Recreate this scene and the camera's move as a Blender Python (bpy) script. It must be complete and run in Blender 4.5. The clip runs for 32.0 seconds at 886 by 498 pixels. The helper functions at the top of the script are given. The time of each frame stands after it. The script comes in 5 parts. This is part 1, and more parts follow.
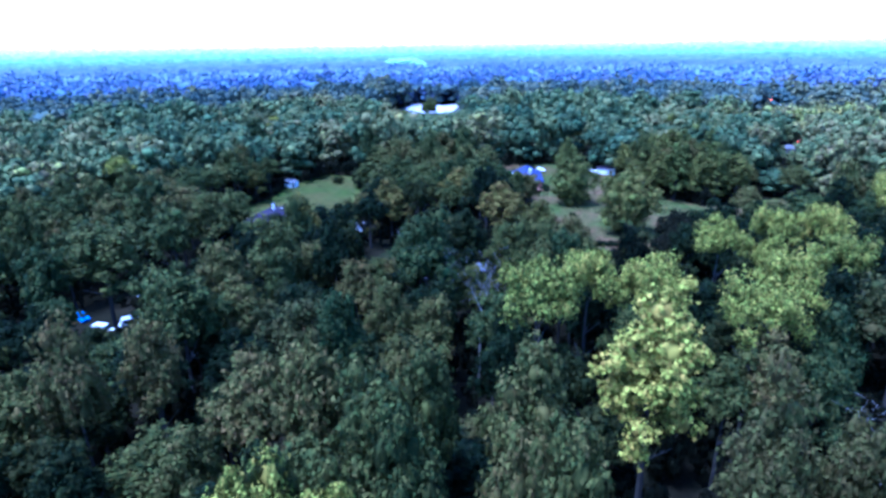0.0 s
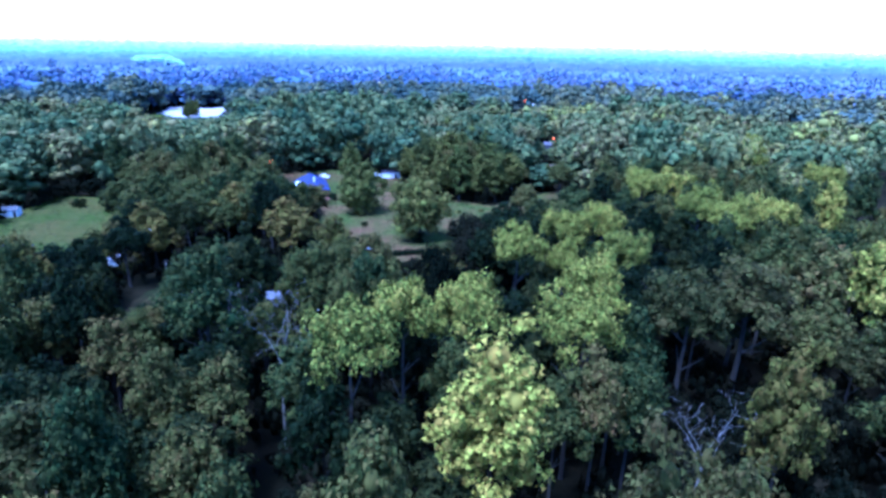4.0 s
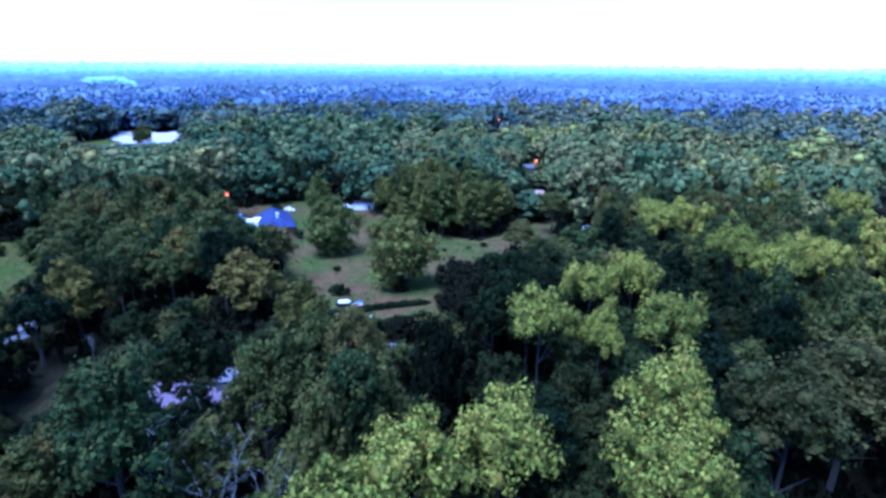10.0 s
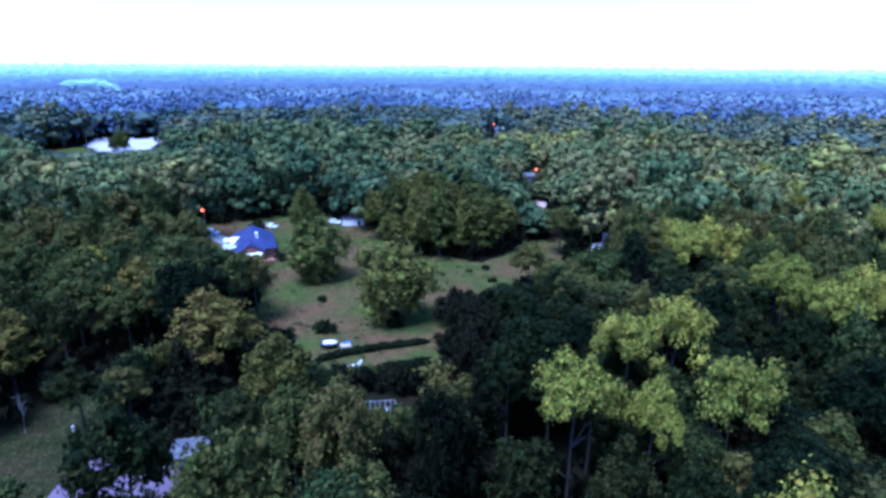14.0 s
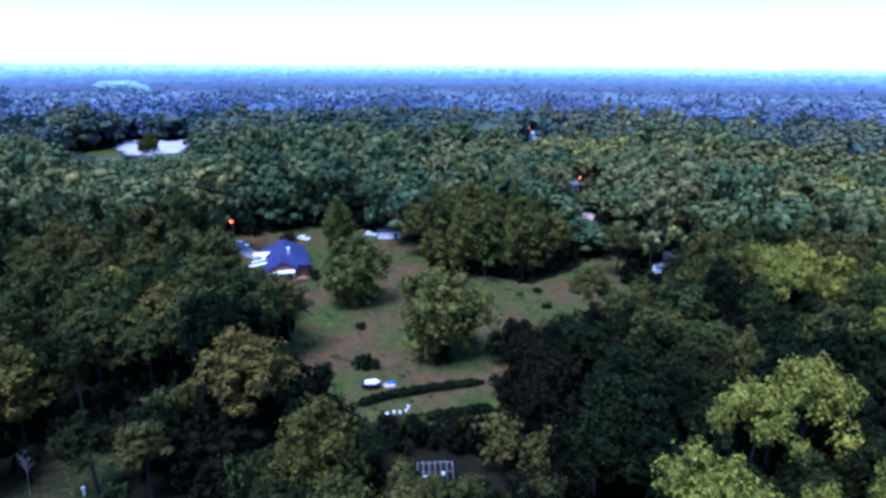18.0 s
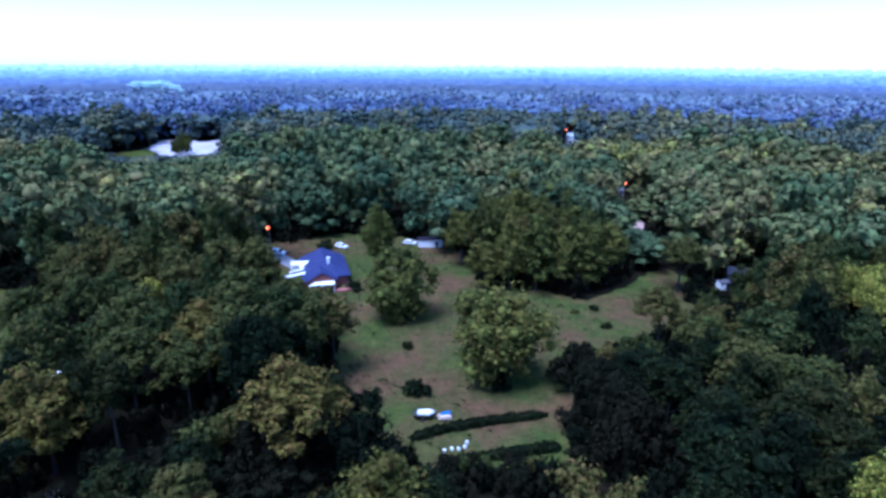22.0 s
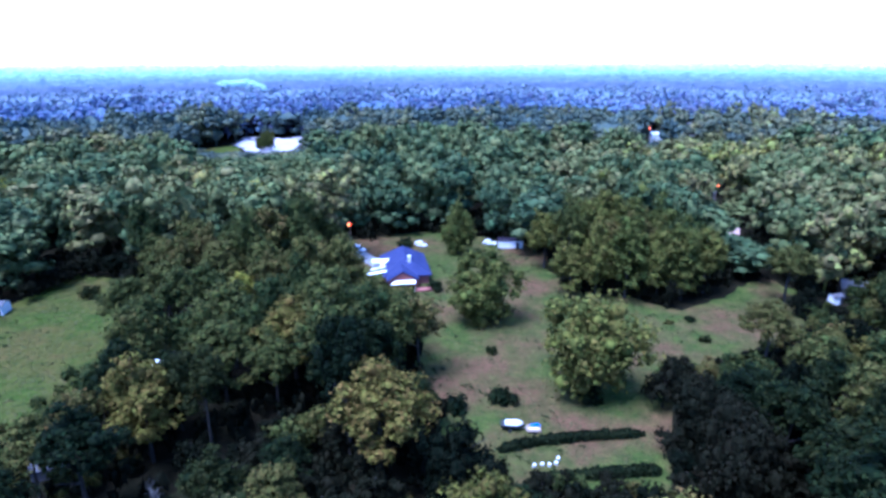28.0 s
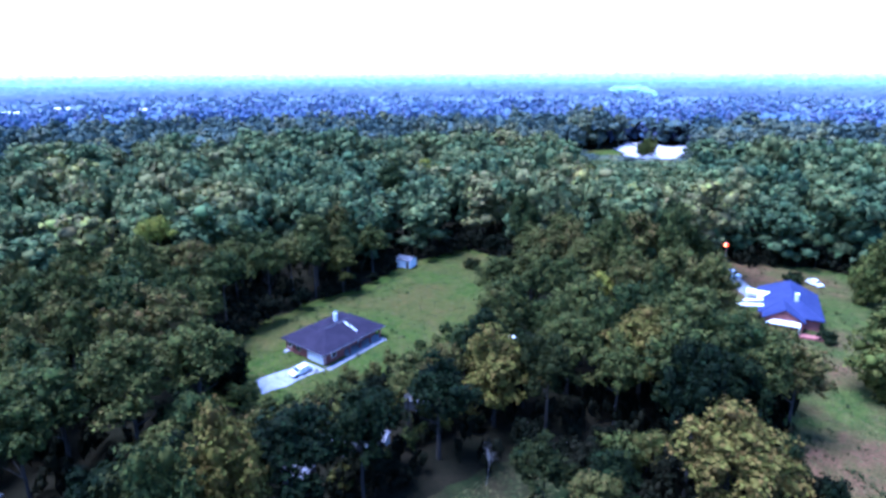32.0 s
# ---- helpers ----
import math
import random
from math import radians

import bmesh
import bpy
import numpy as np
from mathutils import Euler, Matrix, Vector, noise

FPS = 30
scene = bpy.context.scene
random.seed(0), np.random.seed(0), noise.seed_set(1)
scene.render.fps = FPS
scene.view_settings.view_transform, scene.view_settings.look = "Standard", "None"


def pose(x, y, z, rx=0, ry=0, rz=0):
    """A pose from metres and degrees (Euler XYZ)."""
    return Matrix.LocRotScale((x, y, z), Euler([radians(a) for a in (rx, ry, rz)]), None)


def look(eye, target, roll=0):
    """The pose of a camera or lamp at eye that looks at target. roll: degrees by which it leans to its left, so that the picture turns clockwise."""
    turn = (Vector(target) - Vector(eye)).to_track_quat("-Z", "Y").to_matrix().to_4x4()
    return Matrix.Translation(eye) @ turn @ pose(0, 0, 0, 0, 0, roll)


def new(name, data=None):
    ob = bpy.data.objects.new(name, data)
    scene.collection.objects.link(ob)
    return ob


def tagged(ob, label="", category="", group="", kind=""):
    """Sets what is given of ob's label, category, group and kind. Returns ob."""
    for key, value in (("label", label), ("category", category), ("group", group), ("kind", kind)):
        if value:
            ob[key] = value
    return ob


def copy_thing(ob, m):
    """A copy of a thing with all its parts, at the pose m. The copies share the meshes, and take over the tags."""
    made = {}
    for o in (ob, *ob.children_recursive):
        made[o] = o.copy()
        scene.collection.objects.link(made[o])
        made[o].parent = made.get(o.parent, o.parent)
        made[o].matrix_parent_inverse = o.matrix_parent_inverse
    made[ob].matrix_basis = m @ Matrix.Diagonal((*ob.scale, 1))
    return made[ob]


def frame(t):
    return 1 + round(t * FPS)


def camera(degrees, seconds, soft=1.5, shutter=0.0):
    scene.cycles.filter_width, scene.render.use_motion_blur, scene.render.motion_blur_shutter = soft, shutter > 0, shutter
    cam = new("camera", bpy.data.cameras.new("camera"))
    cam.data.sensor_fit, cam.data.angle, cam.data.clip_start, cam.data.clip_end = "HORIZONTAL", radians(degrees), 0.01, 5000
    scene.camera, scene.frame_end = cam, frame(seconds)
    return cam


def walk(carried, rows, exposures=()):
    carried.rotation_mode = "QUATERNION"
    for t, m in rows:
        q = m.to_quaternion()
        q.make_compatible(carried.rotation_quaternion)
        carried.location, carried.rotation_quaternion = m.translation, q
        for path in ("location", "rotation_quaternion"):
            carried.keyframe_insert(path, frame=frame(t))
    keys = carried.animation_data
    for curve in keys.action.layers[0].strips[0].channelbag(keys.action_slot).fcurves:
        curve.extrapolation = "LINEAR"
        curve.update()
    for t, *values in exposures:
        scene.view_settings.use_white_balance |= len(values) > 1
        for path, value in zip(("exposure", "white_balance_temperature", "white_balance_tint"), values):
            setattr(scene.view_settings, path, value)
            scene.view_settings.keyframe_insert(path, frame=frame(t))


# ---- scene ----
cam = camera(75.46, 32.0, soft=3.1)
PATH = [
    (0.0, pose(13.95, 31.82, 59.93, 0, 0, 26.52) @ pose(0, 0, 0, 70.16) @ pose(0, 0, 0, 0, 0, -0.78)),
    (0.5, pose(13.45, 33.22, 59.87, 0, 0, 18.22) @ pose(0, 0, 0, 69.82) @ pose(0, 0, 0, 0, 0, 0.46)),
    (1.0, pose(12.89, 34.76, 59.84, 0, 0, 11.09) @ pose(0, 0, 0, 69.27) @ pose(0, 0, 0, 0, 0, 1.23)),
    (1.5, pose(12.32, 36.27, 59.83, 0, 0, 7.07) @ pose(0, 0, 0, 69.06) @ pose(0, 0, 0, 0, 0, 1.38)),
    (2.0, pose(11.64, 37.75, 59.85, 0, 0, 5.82) @ pose(0, 0, 0, 69.04) @ pose(0, 0, 0, 0, 0, 0.98)),
    (2.5, pose(10.79, 39.21, 59.92, 0, 0, 5.36) @ pose(0, 0, 0, 69.23) @ pose(0, 0, 0, 0, 0, 0.92)),
    (3.0, pose(9.94, 40.71, 60.01, 0, 0, 4.86) @ pose(0, 0, 0, 69.59) @ pose(0, 0, 0, 0, 0, 0.89)),
    (3.5, pose(9.14, 42.25, 60.10, 0, 0, 4.48) @ pose(0, 0, 0, 69.90) @ pose(0, 0, 0, 0, 0, 0.96)),
    (5.5, pose(6.11, 49.75, 60.08, 0, 0, 3.42) @ pose(0, 0, 0, 71.25) @ pose(0, 0, 0, 0, 0, 0.92)),
    (6.0, pose(5.41, 51.90, 60.08, 0, 0, 3.04) @ pose(0, 0, 0, 71.52) @ pose(0, 0, 0, 0, 0, 0.83)),
    (6.5, pose(4.77, 54.03, 60.06, 0, 0, 2.73) @ pose(0, 0, 0, 71.66) @ pose(0, 0, 0, 0, 0, 0.75)),
    (7.0, pose(4.19, 56.20, 60.06, 0, 0, 2.41) @ pose(0, 0, 0, 71.74) @ pose(0, 0, 0, 0, 0, 0.67)),
    (7.5, pose(3.69, 58.42, 60.07, 0, 0, 2.15) @ pose(0, 0, 0, 71.82) @ pose(0, 0, 0, 0, 0, 0.65)),
    (8.0, pose(3.22, 60.69, 60.05, 0, 0, 1.86) @ pose(0, 0, 0, 71.83) @ pose(0, 0, 0, 0, 0, 0.64)),
    (8.5, pose(2.73, 63.02, 60.02, 0, 0, 1.58) @ pose(0, 0, 0, 71.84) @ pose(0, 0, 0, 0, 0, 0.63)),
    (9.0, pose(2.24, 65.46, 59.98, 0, 0, 1.34) @ pose(0, 0, 0, 71.84) @ pose(0, 0, 0, 0, 0, 0.61)),
    (9.5, pose(1.84, 67.83, 59.91, 0, 0, 1.11) @ pose(0, 0, 0, 71.86) @ pose(0, 0, 0, 0, 0, 0.57)),
    (10.0, pose(1.48, 70.16, 59.85, 0, 0, 0.91) @ pose(0, 0, 0, 71.92) @ pose(0, 0, 0, 0, 0, 0.55)),
    (10.5, pose(1.16, 72.52, 59.80, 0, 0, 0.71) @ pose(0, 0, 0, 72.01) @ pose(0, 0, 0, 0, 0, 0.55)),
    (11.0, pose(0.92, 74.96, 59.76, 0, 0, 0.61) @ pose(0, 0, 0, 72.01) @ pose(0, 0, 0, 0, 0, 0.54)),
    (11.5, pose(0.69, 77.40, 59.73, 0, 0, 0.46) @ pose(0, 0, 0, 72.04) @ pose(0, 0, 0, 0, 0, 0.55)),
    (12.0, pose(0.49, 79.90, 59.76, 0, 0, 0.30) @ pose(0, 0, 0, 72.06) @ pose(0, 0, 0, 0, 0, 0.56)),
    (12.5, pose(0.28, 82.42, 59.85, 0, 0, 0.18) @ pose(0, 0, 0, 72.06) @ pose(0, 0, 0, 0, 0, 0.56)),
    (13.0, pose(-0.00, 85.00, 60.00, 0, 0, -0.00) @ pose(0, 0, 0, 72.07) @ pose(0, 0, 0, 0, 0, 0.51)),
    (13.5, pose(-0.39, 87.64, 60.14, 0, 0, -0.08) @ pose(0, 0, 0, 72.08) @ pose(0, 0, 0, 0, 0, 0.50)),
    (14.0, pose(-0.91, 90.37, 60.27, 0, 0, -0.02) @ pose(0, 0, 0, 72.09) @ pose(0, 0, 0, 0, 0, 0.47)),
    (14.5, pose(-1.54, 93.03, 60.37, 0, 0, 0.05) @ pose(0, 0, 0, 72.08) @ pose(0, 0, 0, 0, 0, 0.48)),
    (16.5, pose(-5.04, 101.65, 60.61, 0, 0, 1.25) @ pose(0, 0, 0, 72.23) @ pose(0, 0, 0, 0, 0, 0.46)),
    (17.0, pose(-5.90, 103.28, 60.66, 0, 0, 1.70) @ pose(0, 0, 0, 72.24) @ pose(0, 0, 0, 0, 0, 0.44)),
    (17.5, pose(-6.83, 104.85, 60.73, 0, 0, 2.05) @ pose(0, 0, 0, 72.16) @ pose(0, 0, 0, 0, 0, 0.44)),
    (18.0, pose(-7.89, 106.43, 60.79, 0, 0, 2.43) @ pose(0, 0, 0, 72.13) @ pose(0, 0, 0, 0, 0, 0.43)),
    (18.5, pose(-9.03, 108.05, 60.83, 0, 0, 2.74) @ pose(0, 0, 0, 72.11) @ pose(0, 0, 0, 0, 0, 0.43)),
    (19.0, pose(-10.20, 109.72, 60.83, 0, 0, 3.04) @ pose(0, 0, 0, 72.13) @ pose(0, 0, 0, 0, 0, 0.46)),
    (19.5, pose(-11.36, 111.41, 60.84, 0, 0, 3.41) @ pose(0, 0, 0, 72.14) @ pose(0, 0, 0, 0, 0, 0.45)),
    (20.0, pose(-12.41, 112.96, 60.84, 0, 0, 3.74) @ pose(0, 0, 0, 72.16) @ pose(0, 0, 0, 0, 0, 0.47)),
    (20.5, pose(-13.27, 114.22, 60.81, 0, 0, 4.09) @ pose(0, 0, 0, 72.20) @ pose(0, 0, 0, 0, 0, 0.44)),
    (21.0, pose(-14.00, 115.18, 60.82, 0, 0, 4.44) @ pose(0, 0, 0, 72.16) @ pose(0, 0, 0, 0, 0, 0.42)),
    (21.5, pose(-14.64, 115.86, 60.84, 0, 0, 4.69) @ pose(0, 0, 0, 72.13) @ pose(0, 0, 0, 0, 0, 0.42)),
    (22.0, pose(-15.26, 116.37, 60.87, 0, 0, 4.90) @ pose(0, 0, 0, 72.11) @ pose(0, 0, 0, 0, 0, 0.42)),
    (22.5, pose(-15.92, 116.85, 60.90, 0, 0, 5.10) @ pose(0, 0, 0, 72.10) @ pose(0, 0, 0, 0, 0, 0.42)),
    (23.0, pose(-16.67, 117.30, 60.92, 0, 0, 5.37) @ pose(0, 0, 0, 72.17) @ pose(0, 0, 0, 0, 0, 0.38)),
    (23.5, pose(-17.38, 117.70, 60.93, 0, 0, 5.65) @ pose(0, 0, 0, 72.20) @ pose(0, 0, 0, 0, 0, 0.41)),
    (24.0, pose(-17.97, 117.98, 60.91, 0, 0, 5.88) @ pose(0, 0, 0, 72.21) @ pose(0, 0, 0, 0, 0, 0.44)),
    (24.5, pose(-18.36, 118.17, 60.86, 0, 0, 6.16) @ pose(0, 0, 0, 72.24) @ pose(0, 0, 0, 0, 0, 0.46)),
    (25.0, pose(-18.63, 118.27, 60.80, 0, 0, 6.44) @ pose(0, 0, 0, 72.29) @ pose(0, 0, 0, 0, 0, 0.43)),
    (25.5, pose(-18.86, 118.38, 60.77, 0, 0, 6.69) @ pose(0, 0, 0, 72.28) @ pose(0, 0, 0, 0, 0, 0.42)),
    (27.5, pose(-19.63, 119.17, 60.53, 0, 0, 9.38) @ pose(0, 0, 0, 71.93) @ pose(0, 0, 0, 0, 0, 0.01)),
    (28.0, pose(-20.02, 119.73, 60.39, 0, 0, 11.99) @ pose(0, 0, 0, 71.89) @ pose(0, 0, 0, 0, 0, -0.14)),
    (28.5, pose(-20.44, 120.33, 60.26, 0, 0, 15.68) @ pose(0, 0, 0, 71.93) @ pose(0, 0, 0, 0, 0, -0.37)),
    (29.0, pose(-20.87, 120.70, 60.14, 0, 0, 20.63) @ pose(0, 0, 0, 72.02) @ pose(0, 0, 0, 0, 0, -0.66)),
    (29.5, pose(-21.32, 120.83, 60.00, 0, 0, 25.87) @ pose(0, 0, 0, 72.29) @ pose(0, 0, 0, 0, 0, -0.74)),
    (30.0, pose(-21.72, 120.83, 59.84, 0, 0, 31.44) @ pose(0, 0, 0, 72.51) @ pose(0, 0, 0, 0, 0, -0.63)),
    (30.5, pose(-22.01, 120.89, 59.63, 0, 0, 37.25) @ pose(0, 0, 0, 72.71) @ pose(0, 0, 0, 0, 0, -0.54)),
    (31.0, pose(-22.27, 121.03, 59.40, 0, 0, 41.96) @ pose(0, 0, 0, 72.82) @ pose(0, 0, 0, 0, 0, -0.67)),
    (31.5, pose(-22.53, 121.14, 59.19, 0, 0, 45.63) @ pose(0, 0, 0, 72.81) @ pose(0, 0, 0, 0, 0, -0.36)),
    (32.0, pose(-22.81, 121.26, 59.00, 0, 0, 48.36) @ pose(0, 0, 0, 72.66) @ pose(0, 0, 0, 0, 0, -0.22)),
]
walk(cam, PATH, exposures=[(0.0, 1.56, 3570, 27), (6.0, 1.32, 3640, 25), (10.0, 1.08, 3690, 24), (13.0, 0.95, 3830, 24), (18.0, 0.58, 4080, 26), (22.0, 0.58, 4080, 26), (25.0, 0.86, 4070, 27), (28.0, 1.24, 4030, 28), (32.0, 1.52, 4000, 28)])

# ---- world, sun ----
SUN_EL, SUN_AZ = 68.0, 220.0
world = bpy.data.worlds.new("overcast_sky")
scene.world = world
world.use_nodes = True
wn = world.node_tree
sky = wn.nodes.new("ShaderNodeTexSky")
sky.sky_type = "NISHITA"
sky.sun_disc = False
sky.sun_elevation, sky.sun_rotation = radians(SUN_EL), radians(SUN_AZ)
sky.air_density, sky.dust_density, sky.ozone_density = 1.5, 0.4, 1.0
wn.nodes["Background"].inputs["Strength"].default_value = 0.148
wn.links.new(sky.outputs["Color"], wn.nodes["Background"].inputs["Color"])
sun_data = bpy.data.lights.new("sun", "SUN")
sun_data.energy, sun_data.angle, sun_data.color = 5.0, radians(28), (1.0, 0.90, 0.70)
sun = new("sun", sun_data)
sun_dir = Vector((math.sin(radians(SUN_AZ)) * math.cos(radians(SUN_EL)), math.cos(radians(SUN_AZ)) * math.cos(radians(SUN_EL)), math.sin(radians(SUN_EL))))
sun.matrix_world = look(sun_dir * 200, (0, 0, 0))


# ---- materials ----
def material(name):
    m = bpy.data.materials.new(name)
    m.use_nodes = True
    nt = m.node_tree
    return m, nt, nt.nodes["Principled BSDF"], nt.links


def ramp_node(nt, stops):
    r = nt.nodes.new("ShaderNodeValToRGB")
    els = r.color_ramp.elements
    while len(els) < len(stops):
        els.new(0.5)
    for e, (p, c) in zip(els, stops):
        e.position, e.color = p, (*c, 1)
    return r


def noise_node(nt, scale, detail=4.0, coord="Object", rough=0.6):
    tc = nt.nodes.new("ShaderNodeTexCoord")
    n = nt.nodes.new("ShaderNodeTexNoise")
    n.inputs["Scale"].default_value, n.inputs["Detail"].default_value, n.inputs["Roughness"].default_value = scale, detail, rough
    nt.links.new(tc.outputs[coord], n.inputs["Vector"])
    return n


def surface(name, c0, c1, scale=3.0, rough=0.8, metal=0.0, bump=0.15, coarse=None, spec=0.4):
    """A two-scale mottled surface between two base colours."""
    m, nt, bsdf, ln = material(name)
    fine = noise_node(nt, scale, 6.0)
    big = noise_node(nt, coarse or scale * 0.12, 3.0)
    mx = nt.nodes.new("ShaderNodeMath")
    mx.operation = "MULTIPLY_ADD"
    mx.inputs[1].default_value = 0.55
    half = nt.nodes.new("ShaderNodeMath")
    half.operation = "MULTIPLY"
    half.inputs[1].default_value = 0.45
    ln.new(big.outputs["Fac"], half.inputs[0])
    ln.new(fine.outputs["Fac"], mx.inputs[0])
    ln.new(half.outputs[0], mx.inputs[2])
    rp = ramp_node(nt, [(0.36, c0), (0.64, c1)])
    ln.new(mx.outputs[0], rp.inputs[0])
    ln.new(rp.outputs["Color"], bsdf.inputs["Base Color"])
    bsdf.inputs["Roughness"].default_value, bsdf.inputs["Metallic"].default_value = rough, metal
    bsdf.inputs["Specular IOR Level"].default_value = spec
    if bump:
        bp = nt.nodes.new("ShaderNodeBump")
        bp.inputs["Strength"].default_value, bp.inputs["Distance"].default_value = bump, 0.05
        ln.new(fine.outputs["Fac"], bp.inputs["Height"])
        ln.new(bp.outputs["Normal"], bsdf.inputs["Normal"])
    return m


def foliage(name, stops, spread=0.35, rough=0.8, spec=0.04, sheen=0.0, through_light=0.08, by="object"):
    """Leaves: hue by tree, lightness by leaf spray."""
    m, nt, bsdf, ln = material(name)
    info = nt.nodes.new("ShaderNodeObjectInfo")
    geo = nt.nodes.new("ShaderNodeNewGeometry")
    rp = ramp_node(nt, stops)
    patch = noise_node(nt, 0.35 if by == "object" else 0.02, 2.0)
    add = nt.nodes.new("ShaderNodeMath")
    add.operation = "MULTIPLY_ADD"
    add.inputs[1].default_value = 0.5
    off = nt.nodes.new("ShaderNodeMath")
    off.operation = "MULTIPLY_ADD"
    off.inputs[1].default_value, off.inputs[2].default_value = 0.85, -0.17
    if by == "tree":
        tint = nt.nodes.new("ShaderNodeAttribute")
        tint.attribute_name = "tint"
        ln.new(tint.outputs["Fac"], off.inputs[0])
    else:
        ln.new((info if by == "object" else geo).outputs["Random" if by == "object" else "Random Per Island"], off.inputs[0])
    ln.new(patch.outputs["Fac"], add.inputs[0])
    ln.new(off.outputs[0], add.inputs[2])
    leafy = nt.nodes.new("ShaderNodeMath")
    leafy.operation = "MULTIPLY_ADD"
    leafy.inputs[1].default_value = 0.5 if by == "object" else 0.2
    sub = nt.nodes.new("ShaderNodeMath")
    sub.operation = "SUBTRACT"
    sub.inputs[1].default_value = 0.5
    ln.new(geo.outputs["Random Per Island"], sub.inputs[0])
    ln.new(sub.outputs[0], leafy.inputs[0])
    ln.new(add.outputs[0], leafy.inputs[2])
    ln.new(leafy.outputs[0], rp.inputs[0])
    hsv = nt.nodes.new("ShaderNodeHueSaturation")
    val = nt.nodes.new("ShaderNodeMapRange")
    val.inputs["To Min"].default_value, val.inputs["To Max"].default_value = 1 - spread, 1 + spread
    ln.new(geo.outputs["Random Per Island"], val.inputs["Value"])
    ln.new(val.outputs["Result"], hsv.inputs["Value"])
    ln.new(rp.outputs["Color"], hsv.inputs["Color"])
    # some sprays turn towards autumn red
    shuffle, turn = nt.nodes.new("ShaderNodeMath"), nt.nodes.new("ShaderNodeMapRange")
    shuffle.operation = "PINGPONG"
    shuffle.inputs[1].default_value = 0.073
    ln.new(geo.outputs["Random Per Island"], shuffle.inputs[0])
    turn.inputs["From Max"].default_value, turn.inputs["To Min"].default_value, turn.inputs["To Max"].default_value = 0.073, 0.462, 0.53
    ln.new(shuffle.outputs[0], turn.inputs["Value"])
    ln.new(turn.outputs["Result"], hsv.inputs["Hue"])
    ln.new(hsv.outputs["Color"], bsdf.inputs["Base Color"])
    bsdf.inputs["Roughness"].default_value = rough
    bsdf.inputs["Specular IOR Level"].default_value = spec
    if sheen:
        bsdf.inputs["Sheen Weight"].default_value = sheen
        bsdf.inputs["Sheen Roughness"].default_value = 0.5
    if through_light:
        tl = nt.nodes.new("ShaderNodeBsdfTranslucent")
        ln.new(hsv.outputs["Color"], tl.inputs["Color"])
        mix = nt.nodes.new("ShaderNodeMixShader")
        mix.inputs[0].default_value = through_light
        ln.new(bsdf.outputs[0], mix.inputs[1])
        ln.new(tl.outputs[0], mix.inputs[2])
        ln.new(mix.outputs[0], nt.nodes["Material Output"].inputs["Surface"])
    return m


def glow(name, colour, strength):
    m, nt, bsdf, ln = material(name)
    bsdf.inputs["Base Color"].default_value = (0.01, 0.01, 0.01, 1)
    bsdf.inputs["Specular IOR Level"].default_value = 0.0
    bsdf.inputs["Emission Color"].default_value = (*colour, 1)
    bsdf.inputs["Emission Strength"].default_value = strength
    return m


LEAF_Y = foliage("poplar_leaves", [(0.0, (0.077, 0.086, 0.012)), (0.5, (0.140, 0.140, 0.016)), (1.0, (0.212, 0.191, 0.023))], 0.62)
LEAF_W = foliage("walnut_leaves", [(0.0, (0.040, 0.041, 0.008)), (0.5, (0.067, 0.062, 0.010)), (1.0, (0.092, 0.073, 0.014))], 0.42)
LEAF_G = foliage("oak_leaves", [(0.0, (0.016, 0.026, 0.008)), (0.3, (0.030, 0.037, 0.009)), (0.55, (0.043, 0.048, 0.010)), (0.8, (0.059, 0.057, 0.012)), (1.0, (0.075, 0.059, 0.015))], 0.42)
# near-black leaves: the shade of the gaps is put into this colour
LEAF_D = foliage("shade_black_leaves", [(0.0, (0.003, 0.005, 0.003)), (1.0, (0.011, 0.011, 0.006))], 0.3, spec=0.0)
LEAF_E = foliage("elm_leaves", [(0.0, (0.034, 0.045, 0.009)), (0.5, (0.058, 0.064, 0.012)), (1.0, (0.085, 0.081, 0.014))], 0.45)
# dark green lowered further, with deep shade put into the colour
LEAF_K = foliage("shade_darkened_leaves", [(0.0, (0.004, 0.007, 0.003)), (0.6, (0.008, 0.013, 0.004)), (1.0, (0.019, 0.021, 0.005))], 0.4)
LEAF_WEED = foliage("weed_leaves", [(0.0, (0.016, 0.028, 0.010)), (1.0, (0.050, 0.052, 0.016))], 0.35, by="island", through_light=0.0)
LEAF_R = foliage("thin_brown_leaves", [(0.0, (0.022, 0.025, 0.006)), (1.0, (0.044, 0.041, 0.010))], 0.42)
LEAF_FAR = foliage("woodland_leaves", [(0.0, (0.025, 0.046, 0.024)), (0.35, (0.059, 0.079, 0.030)), (0.62, (0.091, 0.105, 0.034)), (0.85, (0.111, 0.101, 0.035)), (1.0, (0.195, 0.191, 0.035))], 0.4, through_light=0.0, by="tree")
# the haze of distance is put into these three leaf colours
LEAF_MID = foliage("hazed_leaves", [(0.0, (0.032, 0.050, 0.054)), (0.4, (0.060, 0.078, 0.063)), (0.75, (0.096, 0.101, 0.054)), (1.0, (0.152, 0.146, 0.053))], 0.3, through_light=0.0, by="tree")
LEAF_TEAL = foliage("teal_hazed_leaves", [(0.0, (0.057, 0.082, 0.144)), (0.5, (0.091, 0.111, 0.184)), (1.0, (0.136, 0.140, 0.184))], 0.15, through_light=0.0, by="tree")
LEAF_BLUE = foliage("blue_hazed_leaves", [(0.0, (0.105, 0.128, 0.165)), (0.6, (0.134, 0.159, 0.200)), (1.0, (0.166, 0.186, 0.220))], 0.06, through_light=0.0, by="tree")
